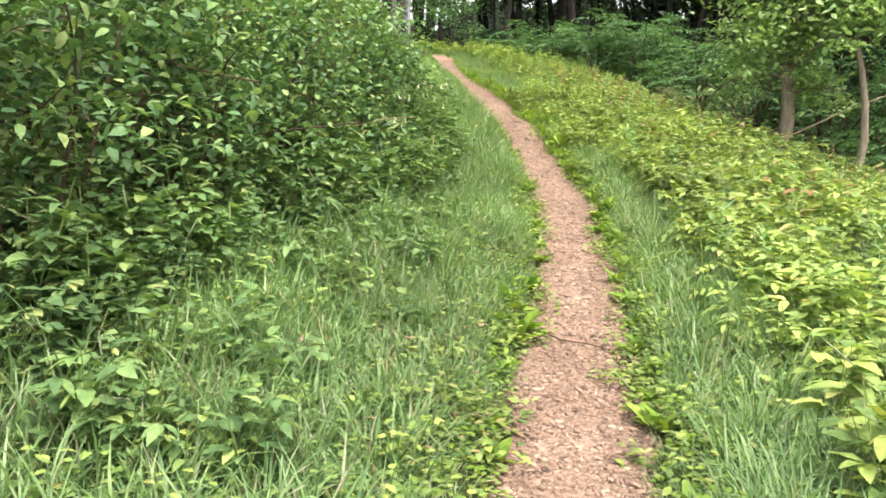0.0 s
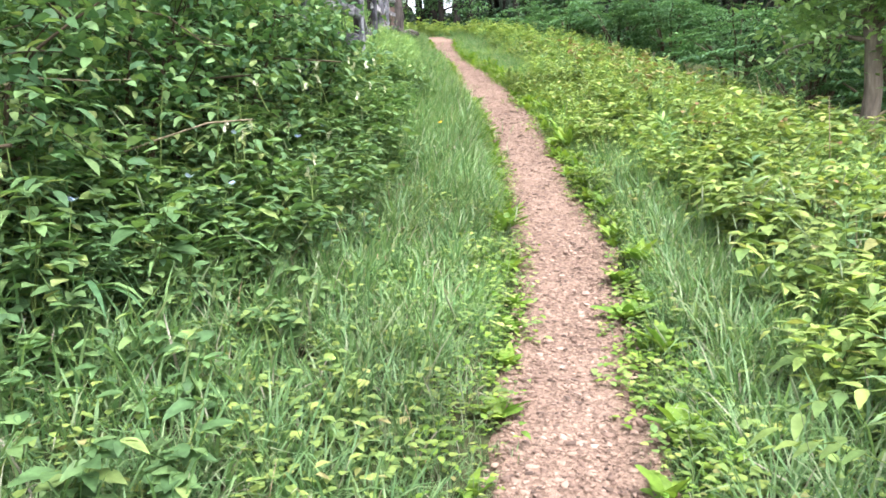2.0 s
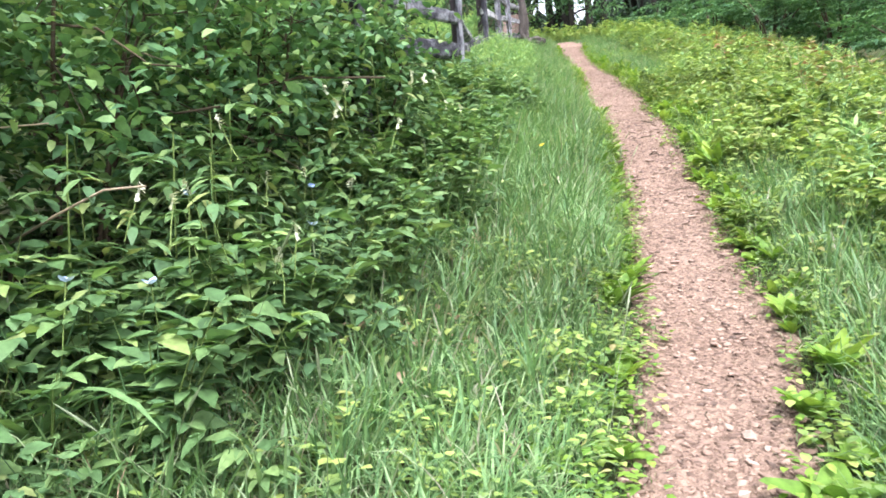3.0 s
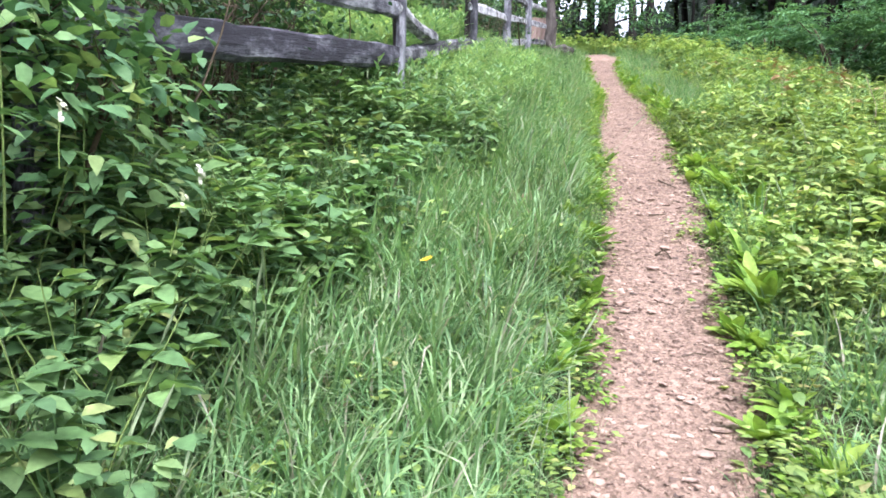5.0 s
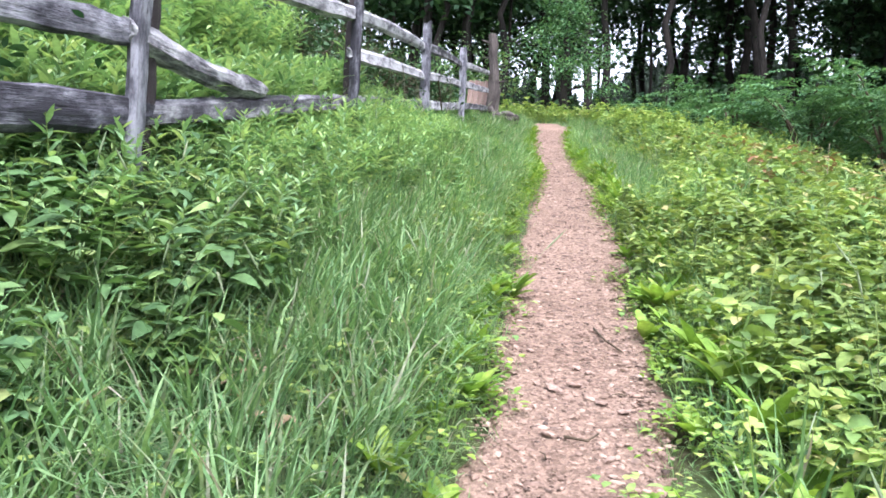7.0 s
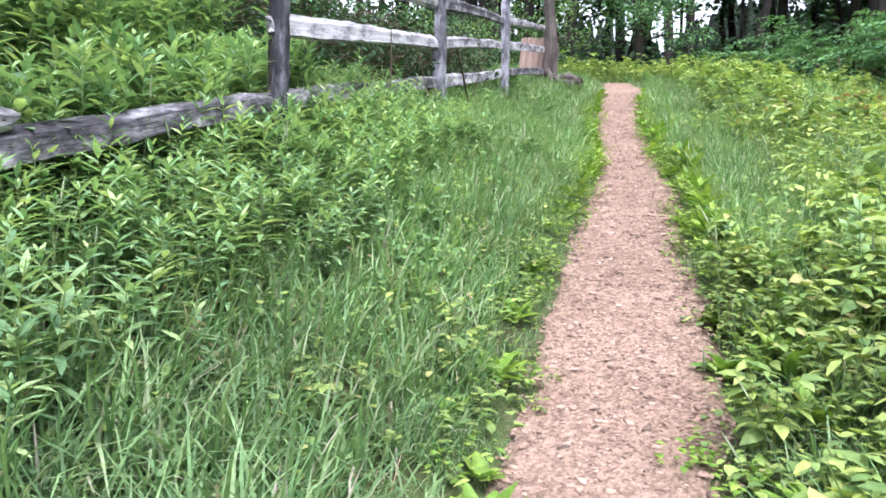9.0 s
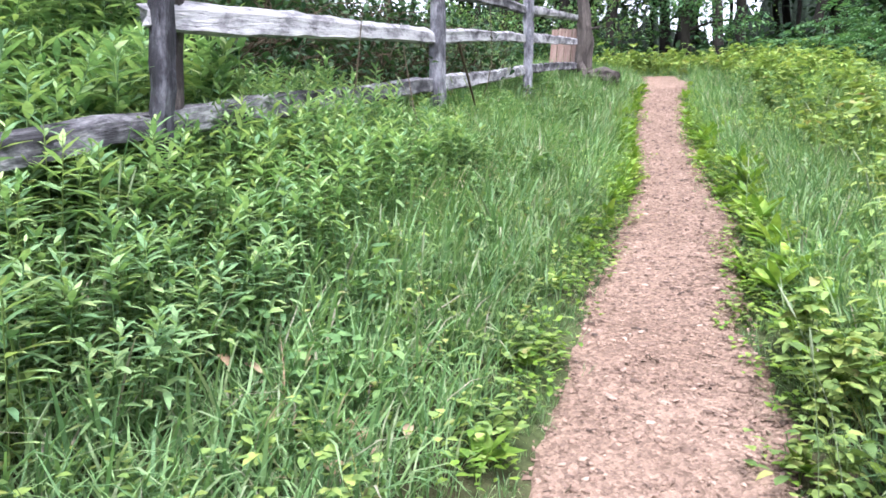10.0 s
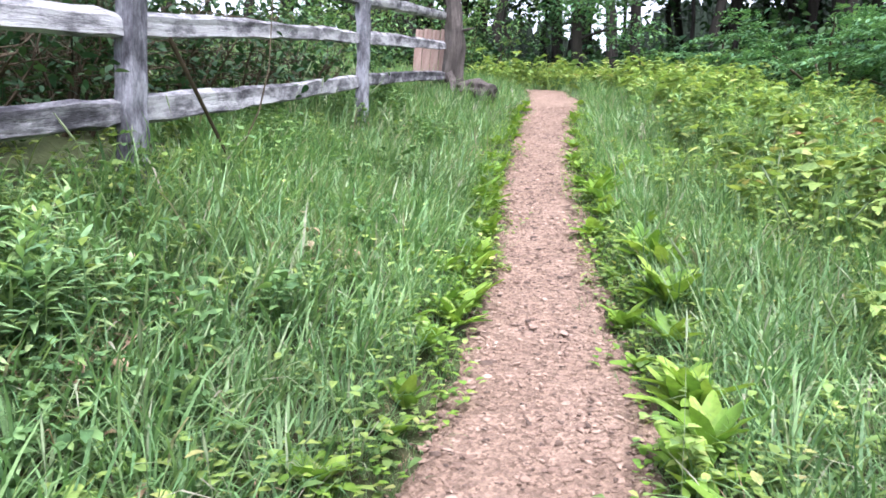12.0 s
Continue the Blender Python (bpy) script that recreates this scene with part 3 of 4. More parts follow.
grass("dry_grass", "pale dry grass stalks among the green", [grass_tuft(5, 0.22, 0.06, 2, 0.004, 1.6) for _ in range(4)], 1500, (-2.0, 2.2, 1.5, 24), (0.7, 1.2), material=STRAW)


# ---- leafy plants ----
def whorled_stem(height, leaves, leaf_len, leaf_wid, up=0.5, top_bias=0.8, fine=True):
    """An upright stem clothed in narrow leaves."""
    sway = rng.normal(0, 0.05, 2)
    z = np.linspace(0, height, 5)
    P = np.stack([sway[0] * (z / height) ** 2 * height, sway[1] * (z / height) ** 2 * height, z], 1)
    stem = tube(P[::2], np.linspace(0.0035, 0.0015, 3), 3)
    out = []
    for i in range(leaves):
        t = 0.18 + 0.82 * ((i + rng.random()) / leaves) ** 0.8
        size = (0.75 + 0.5 * math.sin(math.pi * min(1, t * 0.9))) * rng.uniform(0.8, 1.15) * (0.6 if t > 0.93 else 1)
        p = [np.interp(t * height, z, P[:, 0]), np.interp(t * height, z, P[:, 1]), t * height]
        out.append(moved((leaf_shape if fine else small_leaf)(leaf_len * size, leaf_wid * size, rng.uniform(0.1, 0.45) * (1.15 - 0.8 * t), 0.3), yaw=i * 2.4 + rng.normal(0, 0.2), pitch=up * (0.25 + 1.5 * t ** 3 * top_bias) + rng.normal(0, 0.15), at=p))
    return stem, joined(out)


def bushy_weed(height, stems, leaf_len, leaf_wid, per, fine=True):
    """Several leaning stems with broad leaves, three to a stalk."""
    sts, lvs = [], []
    for s in range(stems):
        a, lean = rng.random() * 6.283, rng.uniform(0.1, 0.55)
        h = height * rng.uniform(0.7, 1.1)
        z = np.linspace(0, 1, 5)
        P = np.stack([math.cos(a) * lean * h * z**1.4, math.sin(a) * lean * h * z**1.4, h * z * (1 - 0.15 * lean)], 1)
        sts.append(tube(P[::2], np.linspace(0.004, 0.0015, 3), 3))
        for i in range(per):
            t = 0.3 + 0.7 * (i + rng.random()) / per
            p = np.array([np.interp(t, z, P[:, k]) for k in range(3)])
            b = rng.random() * 6.283
            reach = 0.05 * rng.random()
            p2 = p + [math.cos(b) * reach, math.sin(b) * reach, 0.02]
            for k in (-0.9, 0, 0.9):
                sz = rng.uniform(0.7, 1.15) * (1 if k == 0 else 0.8)
                lvs.append(moved((leaf_shape if fine else small_leaf)(leaf_len * sz, leaf_wid * sz, rng.uniform(0.1, 0.5), 0.25), yaw=b + k + rng.normal(0, 0.15), pitch=rng.uniform(-0.15, 0.55), roll=rng.normal(0, 0.25), at=p2))
    return joined(sts), joined(lvs)


def plant_things(name, label, category, group, kinds, pos, leaf_mat, size=(0.8, 1.2), leaf_name="foliage"):
    """Countable plants: a stem part and a leaf part each, sharing a few meshes."""
    made = []
    protos = []
    for st, lv in kinds:
        many = lv if isinstance(lv, list) else [lv]
        protos.append((mesh_of("stem", *st, STEM), [mesh_of(leaf_name, *f, leaf_mat) for f in many]))
    for i, p in enumerate(pos):
        a, b = protos[i % len(protos)]
        e = tagged(new(name), label, category, group)
        s = rng.uniform(*size)
        e.matrix_basis = Matrix.LocRotScale(Vector(p), Euler((rng.normal(0, 0.06), rng.normal(0, 0.06), rng.random() * 6.283)), Vector((s, s, s)))
        part("stem", a, e)
        for f in b:
            part(leaf_name, f, e)
        made.append(e)
    return made


def both(kind):
    return joined([kind[0], kind[1]])


ROD = [whorled_stem(rng.uniform(0.34, 0.5), 28, 0.085, 0.019) for _ in range(7)]
BRIAR = [bushy_weed(0.34, 4, 0.07, 0.046, 4) for _ in range(6)]
WEEDY = [bushy_weed(0.46, 4, 0.125, 0.06, 4) for _ in range(6)]
PLAIN_ROD = [whorled_stem(rng.uniform(0.34, 0.5), 28, 0.085, 0.021, fine=False) for _ in range(6)]
PLAIN_ROD_TALL = [whorled_stem(rng.uniform(0.9, 1.3), 60, 0.105, 0.027, fine=False) for _ in range(6)]
PLAIN_BRIAR = [bushy_weed(0.34, 4, 0.07, 0.048, 4, False) for _ in range(6)]
PLAIN_WEEDY = [bushy_weed(rng.uniform(0.34, 0.56), 4, ll, ll * rng.uniform(0.4, 0.6), 4, False) for ll in (0.08, 0.09, 0.1, 0.11, 0.125, 0.14, 0.07, 0.12)]


def hedge_foot(y):
    """How far from the trail's middle the thick growth of the bank gives way to grass."""
    return np.interp(y, [2, 3, 4.5, 5.5, 6.3, 9, 13.5], [-1.6, -1.85, -1.95, -1.75, -1.3, -1.3, -1.25])


def clover(n):
    out = []
    for _ in range(n):
        a, r = rng.random() * 6.283, 0.09 * math.sqrt(rng.random())
        out.append(moved(small_leaf(0.042 * rng.uniform(0.7, 1.3), 0.03, 0.3), yaw=rng.random() * 6.283, pitch=rng.uniform(-0.2, 0.7), at=(r * math.cos(a), r * math.sin(a), rng.uniform(0.03, 0.13))))
    return joined(out)


def stuff(name, label, kinds, n, area, size, material, keep=None, category="weeds", lean=0.12):
    pos, u = sow(n, *area, keep=keep)
    me = spread(name, kinds, pos, size[0] + (size[1] - size[0]) * rng.random(len(pos)), rng.random(len(pos)) * 6.283, material, lean)
    return tagged(new(name, me), label, category, kind="stuff")


CLOVER = [clover(14) for _ in range(6)]
stuff("ground_cover", "small rounded leaves of low creeping weeds", CLOVER, 3800, (-2.0, 1.8, 1.2, 22), (0.7, 1.3), WEED)
stuff("ground_cover", "low leafy weeds lining the footpath", [clover(10) for _ in range(5)], 2300, (-0.55, 0.55, 1.5, 26), (0.6, 1.1), DOCK)
stuff("bramble_seedlings", "bright green leafy weeds in the grass", [both(k) for k in PLAIN_BRIAR], 330, (-2.3, -0.5, 1.2, 22), (0.4, 0.8), WEED, clumps(1.1, 0.15))
stuff("bramble_patch", "low bramble with toothed mid-green leaves", [both(k) for k in PLAIN_BRIAR], 900, (-3.2, -1.0, 2.0, 13.5), (0.7, 1.3), BRAMBLE, lambda u, y: u < hedge_foot(y) + 0.12 * rng.normal(size=len(u)))
stuff("bramble_patch", "dark leafy weeds among the upper bank's grass", [both(k) for k in PLAIN_BRIAR], 480, (-1.95, -0.85, 15.5, 25), (0.45, 0.95), NETTLE, clumps(1.2, -0.2, 3))
stuff("weed_patch", "yellow-green leafy weeds of the falling slope", [both(k) for k in PLAIN_WEEDY], 1250, (1.0, 6.5, 0.8, 30), (0.5, 1.3), WEED, lambda u, y: (u > 1.3) | (y < 17) | (y > 25))
stuff("weed_patch", "thick yellow-green carpet of broad weeds on the slope", [both(k) for k in PLAIN_WEEDY], 650, (1.0, 4.2, 6, 17.5), (0.6, 1.2), WEED, clumps(0.6, -0.25, 2))
stuff("weed_patch", "yellow-green weeds along the crest", [both(k) for k in PLAIN_WEEDY], 230, (-1.0, 4.5, 28.6, 34), (0.7, 1.4), WEED)
stuff("weed_patch", "thick broad-leaved weeds crowding the edge of the path", [both(k) for k in PLAIN_WEEDY], 200, (0.5, 1.5, 11, 17), (0.45, 0.9), WEED)
stuff("goldenrod_patch", "narrow-leaved green stems among the slope's weeds", [both(k) for k in PLAIN_ROD], 380, (0.9, 5.5, 2, 26), (0.9, 1.6), GOLDENROD, clumps(0.9, 0.1, 5))
stuff("weed_patch", "bright leafy weeds near the footpath", [both(k) for k in PLAIN_BRIAR], 620, (0.4, 1.7, 1.5, 24), (0.45, 0.9), WEED, lambda u, y: (u > 1.15) | ((y > 8) & clumps(1.4, 0.0, 1)(u, y)))
stuff("goldenrod_patch", "dense stand of narrow-leaved green stems", [both(k) for k in PLAIN_ROD], 900, (-2.6, -1.2, 12.2, 18.4), (0.7, 1.1), GOLDENROD, clumps(0.8, -0.4, 2))
stuff("goldenrod_thicket", "tall narrow-leaved stems behind the fence", [both(k) for k in PLAIN_ROD_TALL], 520, (-4.4, -2.75, 12.4, 17.0), (0.75, 1.25), GOLDENROD)
stuff("goldenrod_thicket", "leafy narrow-leaved stems crowding the back of the fence", [both(k) for k in PLAIN_ROD], 560, (-3.2, -2.1, 12.5, 16.9), (1.0, 1.75), GOLDENROD)

pos, u = sow(230, -2.1, -1.3, 12.2, 17.6)
plant_things("goldenrod_plant", "upright green stem with narrow pointed leaves", "plant", "stems on the bank below the fence", ROD, pos, GOLDENROD)
pos, u = sow(250, 0.95, 3.3, 2.2, 18)
plant_things("leafy_weed", "bright yellow-green weed with broad pointed leaves", "plant", "weeds on the slope beside the path", WEEDY, [p for p in pos if p[1] < 16.5 or p[0] > 1.9], WEED, (0.7, 1.15))

pos, u = sow(46, -2.1, -1.15, 9.9, 12.6)
plant_things("nettle_like_weed", "tall mid-green weed with broad pointed leaves", "plant", "tall weeds on the bank", [bushy_weed(rng.uniform(0.38, 0.5), 3, 0.115, 0.056, 6) for _ in range(5)], pos, NETTLE, (0.75, 1.1))
pos, u = sow(240, -2.4, -1.1, 2.2, 10.2, lambda u, y: u < hedge_foot(y) + 0.06 * rng.normal(size=len(u)))
plant_things("bramble_bush", "low bramble bush with broad mid-green leaves", "plant", "brambles before the hedge", [bushy_weed(rng.uniform(0.42, 0.6), 4, 0.098, 0.06, 6) for _ in range(6)], pos, NETTLE, (0.7, 1.15))

pos, u = sow(70, -1.95, -0.9, 2.0, 6.5)
plant_things("meadow_weed", "low mid-green weed with pointed leaves in grass", "plant", "weeds in the meadow grass", [bushy_weed(rng.uniform(0.22, 0.34), 3, 0.085, 0.044, 4) for _ in range(5)], pos, NETTLE, (0.75, 1.2))

# ---- rosettes at the trail's edges ----
def rosette(name, label, p, size, leaf_meshes, count):
    e = tagged(new(name), label, "plant", "rosettes along the path")
    e.matrix_basis = Matrix.LocRotScale(Vector(p), Euler((0, 0, rng.random() * 6.283)), Vector((size,) * 3))
    for i in range(count):
        part("leaf", leaf_meshes[int(rng.integers(len(leaf_meshes)))], e, "", Matrix.LocRotScale(Vector((0, 0, 0.01)), Euler((rng.normal(0, 0.2), -rng.uniform(0.4, 1.2), i * 2.4 + rng.normal(0, 0.25))), Vector((rng.uniform(0.7, 1.1),) * 3)))


DOCK_LEAF = [mesh_of("leaf", *leaf_shape(rng.uniform(0.11, 0.15), rng.uniform(0.058, 0.075), rng.uniform(0.1, 0.4), 0.35, 0.55), DOCK) for _ in range(6)]
for side in (-1, 1):
    for y in np.arange(1.8, 27, 0.33):
        if rng.random() < 0.22:
            continue
        y = y + rng.normal(0, 0.1)
        x = trail_x(y) + side * (trail_w(y) / 2 + 0.03 + abs(rng.normal(0, 0.07)))
        rosette("broadleaf_rosette", "bright green broad-leaved rosette at the edge of the path", (x, y, land(x, y) + 0.02), rng.uniform(0.7, 1.3), DOCK_LEAF, int(rng.integers(8, 13)))

BIG_LEAF = [mesh_of("leaf", *leaf_shape(rng.uniform(0.16, 0.21), rng.uniform(0.055, 0.072), rng.uniform(0.1, 0.4), 0.35, 0.55), DOCK) for _ in range(5)]
for x, y in ((0.23, 13.99), (0.29, 14.43), (1.07, 14.62), (1.19, 14.35), (0.06, 15.33), (-0.36, 19.68), (-0.41, 20.44), (-0.71, 21.73), (0.61, 19.12), (0.69, 18.9), (0.43, 11.82), (1.44, 12.18), (1.32, 6.44), (0.66, 8.7), (0.63, 8.4), (0.24, 4.63), (0.52, 10.55), (0.78, 17.69), (0.16, 4.3), (-0.42, 20.2), (-0.34, 19.95), (0.66, 18.7), (1.3, 14.6), (0.2, 14.2)):
    rosette("dock_plant", "large bright green dock clump beside the path", (x, y, ground_at(x, y) + 0.02), rng.uniform(0.85, 1.1), BIG_LEAF, int(rng.integers(12, 17)))
plants_state = rng.bit_generator.state
for y in np.arange(11.0, 23.0, 0.28):
    y = y + rng.normal(0, 0.1)
    x = trail_x(y) + trail_w(y) / 2 + rng.uniform(0.12, 0.42)
    rosette("dock_plant", "large bright green dock clump beside the path", (x, y, ground_at(x, y) + 0.05), rng.uniform(0.9, 1.25), BIG_LEAF, int(rng.integers(11, 15)))
for y0, y1, side in ((9.8, 13.4, -1), (19.3, 22.6, -1), (7.6, 11.0, 1)):
    for y in np.arange(y0, y1, 0.27):
        y = y + rng.normal(0, 0.08)
        x = float(trail_x(y) + side * (trail_w(y) / 2 + rng.uniform(0.06, 0.24)))
        rosette("dock_plant", "bright green dock clump at the edge of the path", (x, y, ground_at(x, y) + 0.03), rng.uniform(0.65, 1.0), BIG_LEAF, int(rng.integers(9, 13)))
rng.bit_generator.state = plants_state


# ---- shrubs and trees ----
def limb(p0, p1, r0, r1, bend, sides=6, n=7):
    t = np.linspace(0, 1, n)
    P = np.outer(1 - t, p0) + np.outer(t, p1) + np.sin(math.pi * t)[:, None] * np.asarray(bend) + rng.normal(0, 0.012 * np.linalg.norm(np.subtract(p1, p0)), (n, 3)) * (t * (1 - t) * 4)[:, None]
    return tube(P, r0 + (r1 - r0) * t, sides), P


def leaf_cloud(centres, n, spread_, leaf, size, flat=0.6, droop=0.25, big=False):
    """Many leaves scattered round twig ends."""
    c = centres[rng.integers(0, len(centres), n)] + rng.normal(0, 1, (n, 3)) * spread_ * np.array([1, 1, flat])
    kinds = [(leaf_shape if big else small_leaf if leaf < 0.2 else far_leaf)(leaf * f, leaf * size * f, droop) for f in (0.8, 1.0, 1.2)]
    yaw, pitch, roll = rng.random(n) * 6.283, rng.normal(0.0, 0.45, n), rng.normal(0, 0.45, n)
    which = rng.integers(0, 3, n)
    sh = Shape()
    for k, (V, q, t) in enumerate(kinds):
        s = np.nonzero(which == k)[0]
        cy, sy, cp, sp, cr, sr = np.cos(yaw[s]), np.sin(yaw[s]), np.cos(pitch[s]), np.sin(pitch[s]), np.cos(roll[s]), np.sin(roll[s])
        x0, y0, z0 = V[:, 0][None], V[:, 1][None], V[:, 2][None]
        y1, z1 = y0 * cr[:, None] - z0 * sr[:, None], y0 * sr[:, None] + z0 * cr[:, None]
        x2, z2 = x0 * cp[:, None] - z1 * sp[:, None], x0 * sp[:, None] + z1 * cp[:, None]
        W = np.stack([x2 * cy[:, None] - y1 * sy[:, None], x2 * sy[:, None] + y1 * cy[:, None], z2], -1) + c[s][:, None]
        off = (np.arange(len(s)) * len(V))[:, None, None]
        sh.add(W.reshape(-1, 3), (q[None] + off).reshape(-1, 4) if len(q) else None, (t[None] + off).reshape(-1, 3))
    return sh


def shrub(name, label, at, radius, height, leaves, leaf, leaf_mat, wood, canes=9, group="", arch=0.5, size=0.5, low=0.1, puff=0.13, near=True, flat=0.6, tier=0.7):
    e = tagged(new(name), label, "shrub", group)
    e.location = at
    centres = []
    whole = Shape()
    for i in range(canes):
        woods = Shape() if near else whole
        a = i * 2.4 + rng.normal(0, 0.3)
        r = radius * math.sqrt(rng.random()) * 1.05
        tip = np.array([r * math.cos(a), r * math.sin(a), height * rng.uniform(0.55, 1.05) * (1 - 0.25 * (r / radius) ** 2)])
        st, P = limb(np.array([0.25 * r * math.cos(a), 0.25 * r * math.sin(a), -0.1]), tip, 0.014, 0.004, (rng.normal(0, 0.1), rng.normal(0, 0.1), arch * 0.2 * height), 5 if near else 3)
        woods.add(*st)
        for k in range(2, 7):
            for _ in range(3):
                out = P[k] + rng.normal(0, 1, 3) * radius * 0.26 * np.array([1, 1, tier])
                out[2] = max(out[2], low)
                woods.add(*tube([P[k], (P[k] + out) / 2 + [0, 0, 0.03], out], [0.005, 0.003, 0.0015], 3))
                centres += [out, (P[k] + out) / 2]
        if near:
            part("cane", woods.mesh("cane", wood), e)
    for _ in range(canes):
        a = rng.random() * 6.283
        centres.append(np.array([radius * math.cos(a) * 0.85, radius * math.sin(a) * 0.85, rng.uniform(low, height * 0.5)]))
    if not near:
        part("branchwork", whole.mesh("branchwork", wood), e)
    part("foliage", leaf_cloud(np.array(centres), leaves, puff, leaf, size, flat).mesh("foliage", leaf_mat), e)
    return e


# hedge on the bank
HEDGE_AT = [(-2.75, 2.4, 1.0, 1.9), (-2.35, 3.7, 0.95, 2.0), (-2.15, 4.9, 0.9, 2.0), (-1.8, 6.0, 0.85, 2.0), (-1.6, 7.1, 0.8, 2.0), (-1.5, 8.1, 0.75, 2.1), (-1.5, 9.0, 0.72, 2.1), (-3.2, 4.5, 1.2, 3.0), (-2.9, 6.4, 1.2, 3.2), (-2.7, 8.3, 1.2, 3.1), (-3.4, 2.2, 1.2, 3.0), (-3.2, 10.4, 1.0, 2.2), (-1.25, 9.2, 0.5, 1.7)]
for x, y, r, h in HEDGE_AT:
    shrub("hedge_shrub", "dense dark green wild shrub with arching canes", (x, y, ground_at(x, y)), r, h, 5000, 0.072, HEDGE, TWIG, 10, "shrubs of the wild hedge", 0.5, 0.55, 0.05)


def tree(name, label, at, height, trunk_r, crown_from, crown_r, leaves, leaf, leaf_mat, bark, lean=(0, 0), limbs=14, group="", puff=0.4, flat=0.5, category="tree"):
    e = tagged(new(name), label, category, group)
    e.location = at
    top = np.array([lean[0] * height, lean[1] * height, height])
    tr, P = limb(np.array([0, 0, -0.3]), top, trunk_r, trunk_r * 0.25, (rng.normal(0, 0.02) * height, rng.normal(0, 0.02) * height, 0), 9, 12)
    part("trunk", mesh_of("trunk", *tr, bark), e)
    woods, centres = Shape(), []
    for i in range(limbs):
        t = crown_from + (0.97 - crown_from) * (i + rng.random()) / limbs
        b = np.array([np.interp(t, np.linspace(0, 1, 12), P[:, k]) for k in range(3)])
        a = i * 2.4 + rng.normal(0, 0.4)
        r = crown_r * rng.uniform(0.6, 1.1) * (1 - 0.6 * max(0, (t - 0.6) / 0.4))
        tip = b + [r * math.cos(a), r * math.sin(a), r * rng.uniform(-0.1, 0.55)]
        st, Q = limb(b, tip, trunk_r * 0.3, trunk_r * 0.06, (0, 0, 0.1 * r), 3 if height > 10 else 5)
        woods.add(*st)
        for k in range(2, 7):
            for _ in range(2):
                o = Q[k] + rng.normal(0, 1, 3) * 0.28 * r * np.array([1, 1, 0.5])
                woods.add(*tube([Q[k], o], [trunk_r * 0.07, trunk_r * 0.02], 3))
                centres.append(o)
    part("branchwork", woods.mesh("branchwork", bark), e)
    part("crown", leaf_cloud(np.array(centres), leaves, puff, leaf, 0.55, flat, 0.2).mesh("crown", leaf_mat), e)
    return e


# trees at the edge of the falling slope
x, y = 5.95, 14.0
tree("slope_tree", "young pale-barked tree with light green leaves", (x, y, ground_at(x, y)), 6.2, 0.14, 0.22, 1.25, 13000, 0.13, LIGHT_CANOPY, BARK, (0.02, 0.0), 26, "trees at the slope's edge", 0.22)
x, y = 6.95, 13.2
tree("slope_tree", "slender leaning tree with sparse light leaves", (x, y, ground_at(x, y)), 6.0, 0.075, 0.45, 1.1, 4500, 0.15, LIGHT_CANOPY, BARK, (-0.05, 0.02), 14, "trees at the slope's edge", 0.2)

# feathery shrubs before the wood
def frond(length, pairs, leaflet):
    """A flat spray: paired side twigs along an arching stalk, each with narrow leaflets."""
    out = []
    for k in range(pairs):
        f = 0.12 + 0.88 * k / pairs
        reach = leaflet * (1.15 - 0.75 * f)
        for side in (-1, 1):
            for step in (0.35, 0.75, 1.1):
                at = (f * length + 0.35 * step * reach, side * step * reach * 0.8, -0.28 * length * f * f - 0.1 * step * reach + rng.normal(0, 0.012))
                out.append(moved(far_leaf(leaflet * 0.62, leaflet * 0.24, 0.2), yaw=side * rng.uniform(0.5, 1.0), pitch=rng.normal(-0.1, 0.2), roll=rng.normal(0, 0.3), at=at))
    return joined(out)


FRONDS = [frond(rng.uniform(0.75, 1.05), 7, 0.25) for _ in range(6)]


def feathery_shrub(at, radius, height, fronds=170):
    e = tagged(new("feathery_shrub"), "broad mid-green shrub with layered feathery branches", "shrub", "shrubs before the wood")
    e.location = at
    sprays = Shape()
    limbs = 9
    for i in range(limbs):
        a = i * 2.4 + rng.normal(0, 0.3)
        rise = height * rng.uniform(0.45, 0.95)
        r = radius * rng.uniform(0.6, 1.0) * (1.15 - 0.7 * rise / height)
        st, P = limb(np.array([0, 0, -0.2]), np.array([r * math.cos(a), r * math.sin(a), rise]), 0.05, 0.012, (0, 0, 0.2 * rise), 5)
        part("bough", mesh_of("bough", *st, TWIG), e)
        for _ in range(fronds // limbs):
            f = rng.random() ** 0.6
            p = np.array([np.interp(f, np.linspace(0, 1, len(P)), P[:, k]) for k in range(3)])
            yaw = a + rng.normal(0, 0.9)
            p = p + [rng.normal(0, 0.3), rng.normal(0, 0.3), 0.22 * round(rng.normal(0, 1.0))]
            p[2] = max(p[2], 0.25)
            V, q, t = FRONDS[int(rng.integers(len(FRONDS)))]
            sprays.add(turned(V, yaw, rng.uniform(-0.05, 0.35), rng.normal(0, 0.15), p, rng.uniform(0.7, 1.15)), q if len(q) else None, t)
    part("foliage", sprays.mesh("foliage", FEATHER), e)


for x, y, r, h in [(3.6, 32.5, 1.8, 2.3), (5.2, 30.5, 2.0, 2.6), (6.6, 28.5, 2.2, 2.9), (8.0, 26, 2.4, 3.7), (8.8, 23, 2.4, 3.9), (9.6, 20, 2.4, 3.9), (10.6, 16.8, 2.3, 3.9), (1.6, 35, 1.5, 1.7), (10.5, 26, 2.6, 3.8), (12, 21, 2.6, 4.1), (7.2, 31.5, 2.2, 3.2)]:
    feathery_shrub((x, y, ground_at(x, y)), r, h)

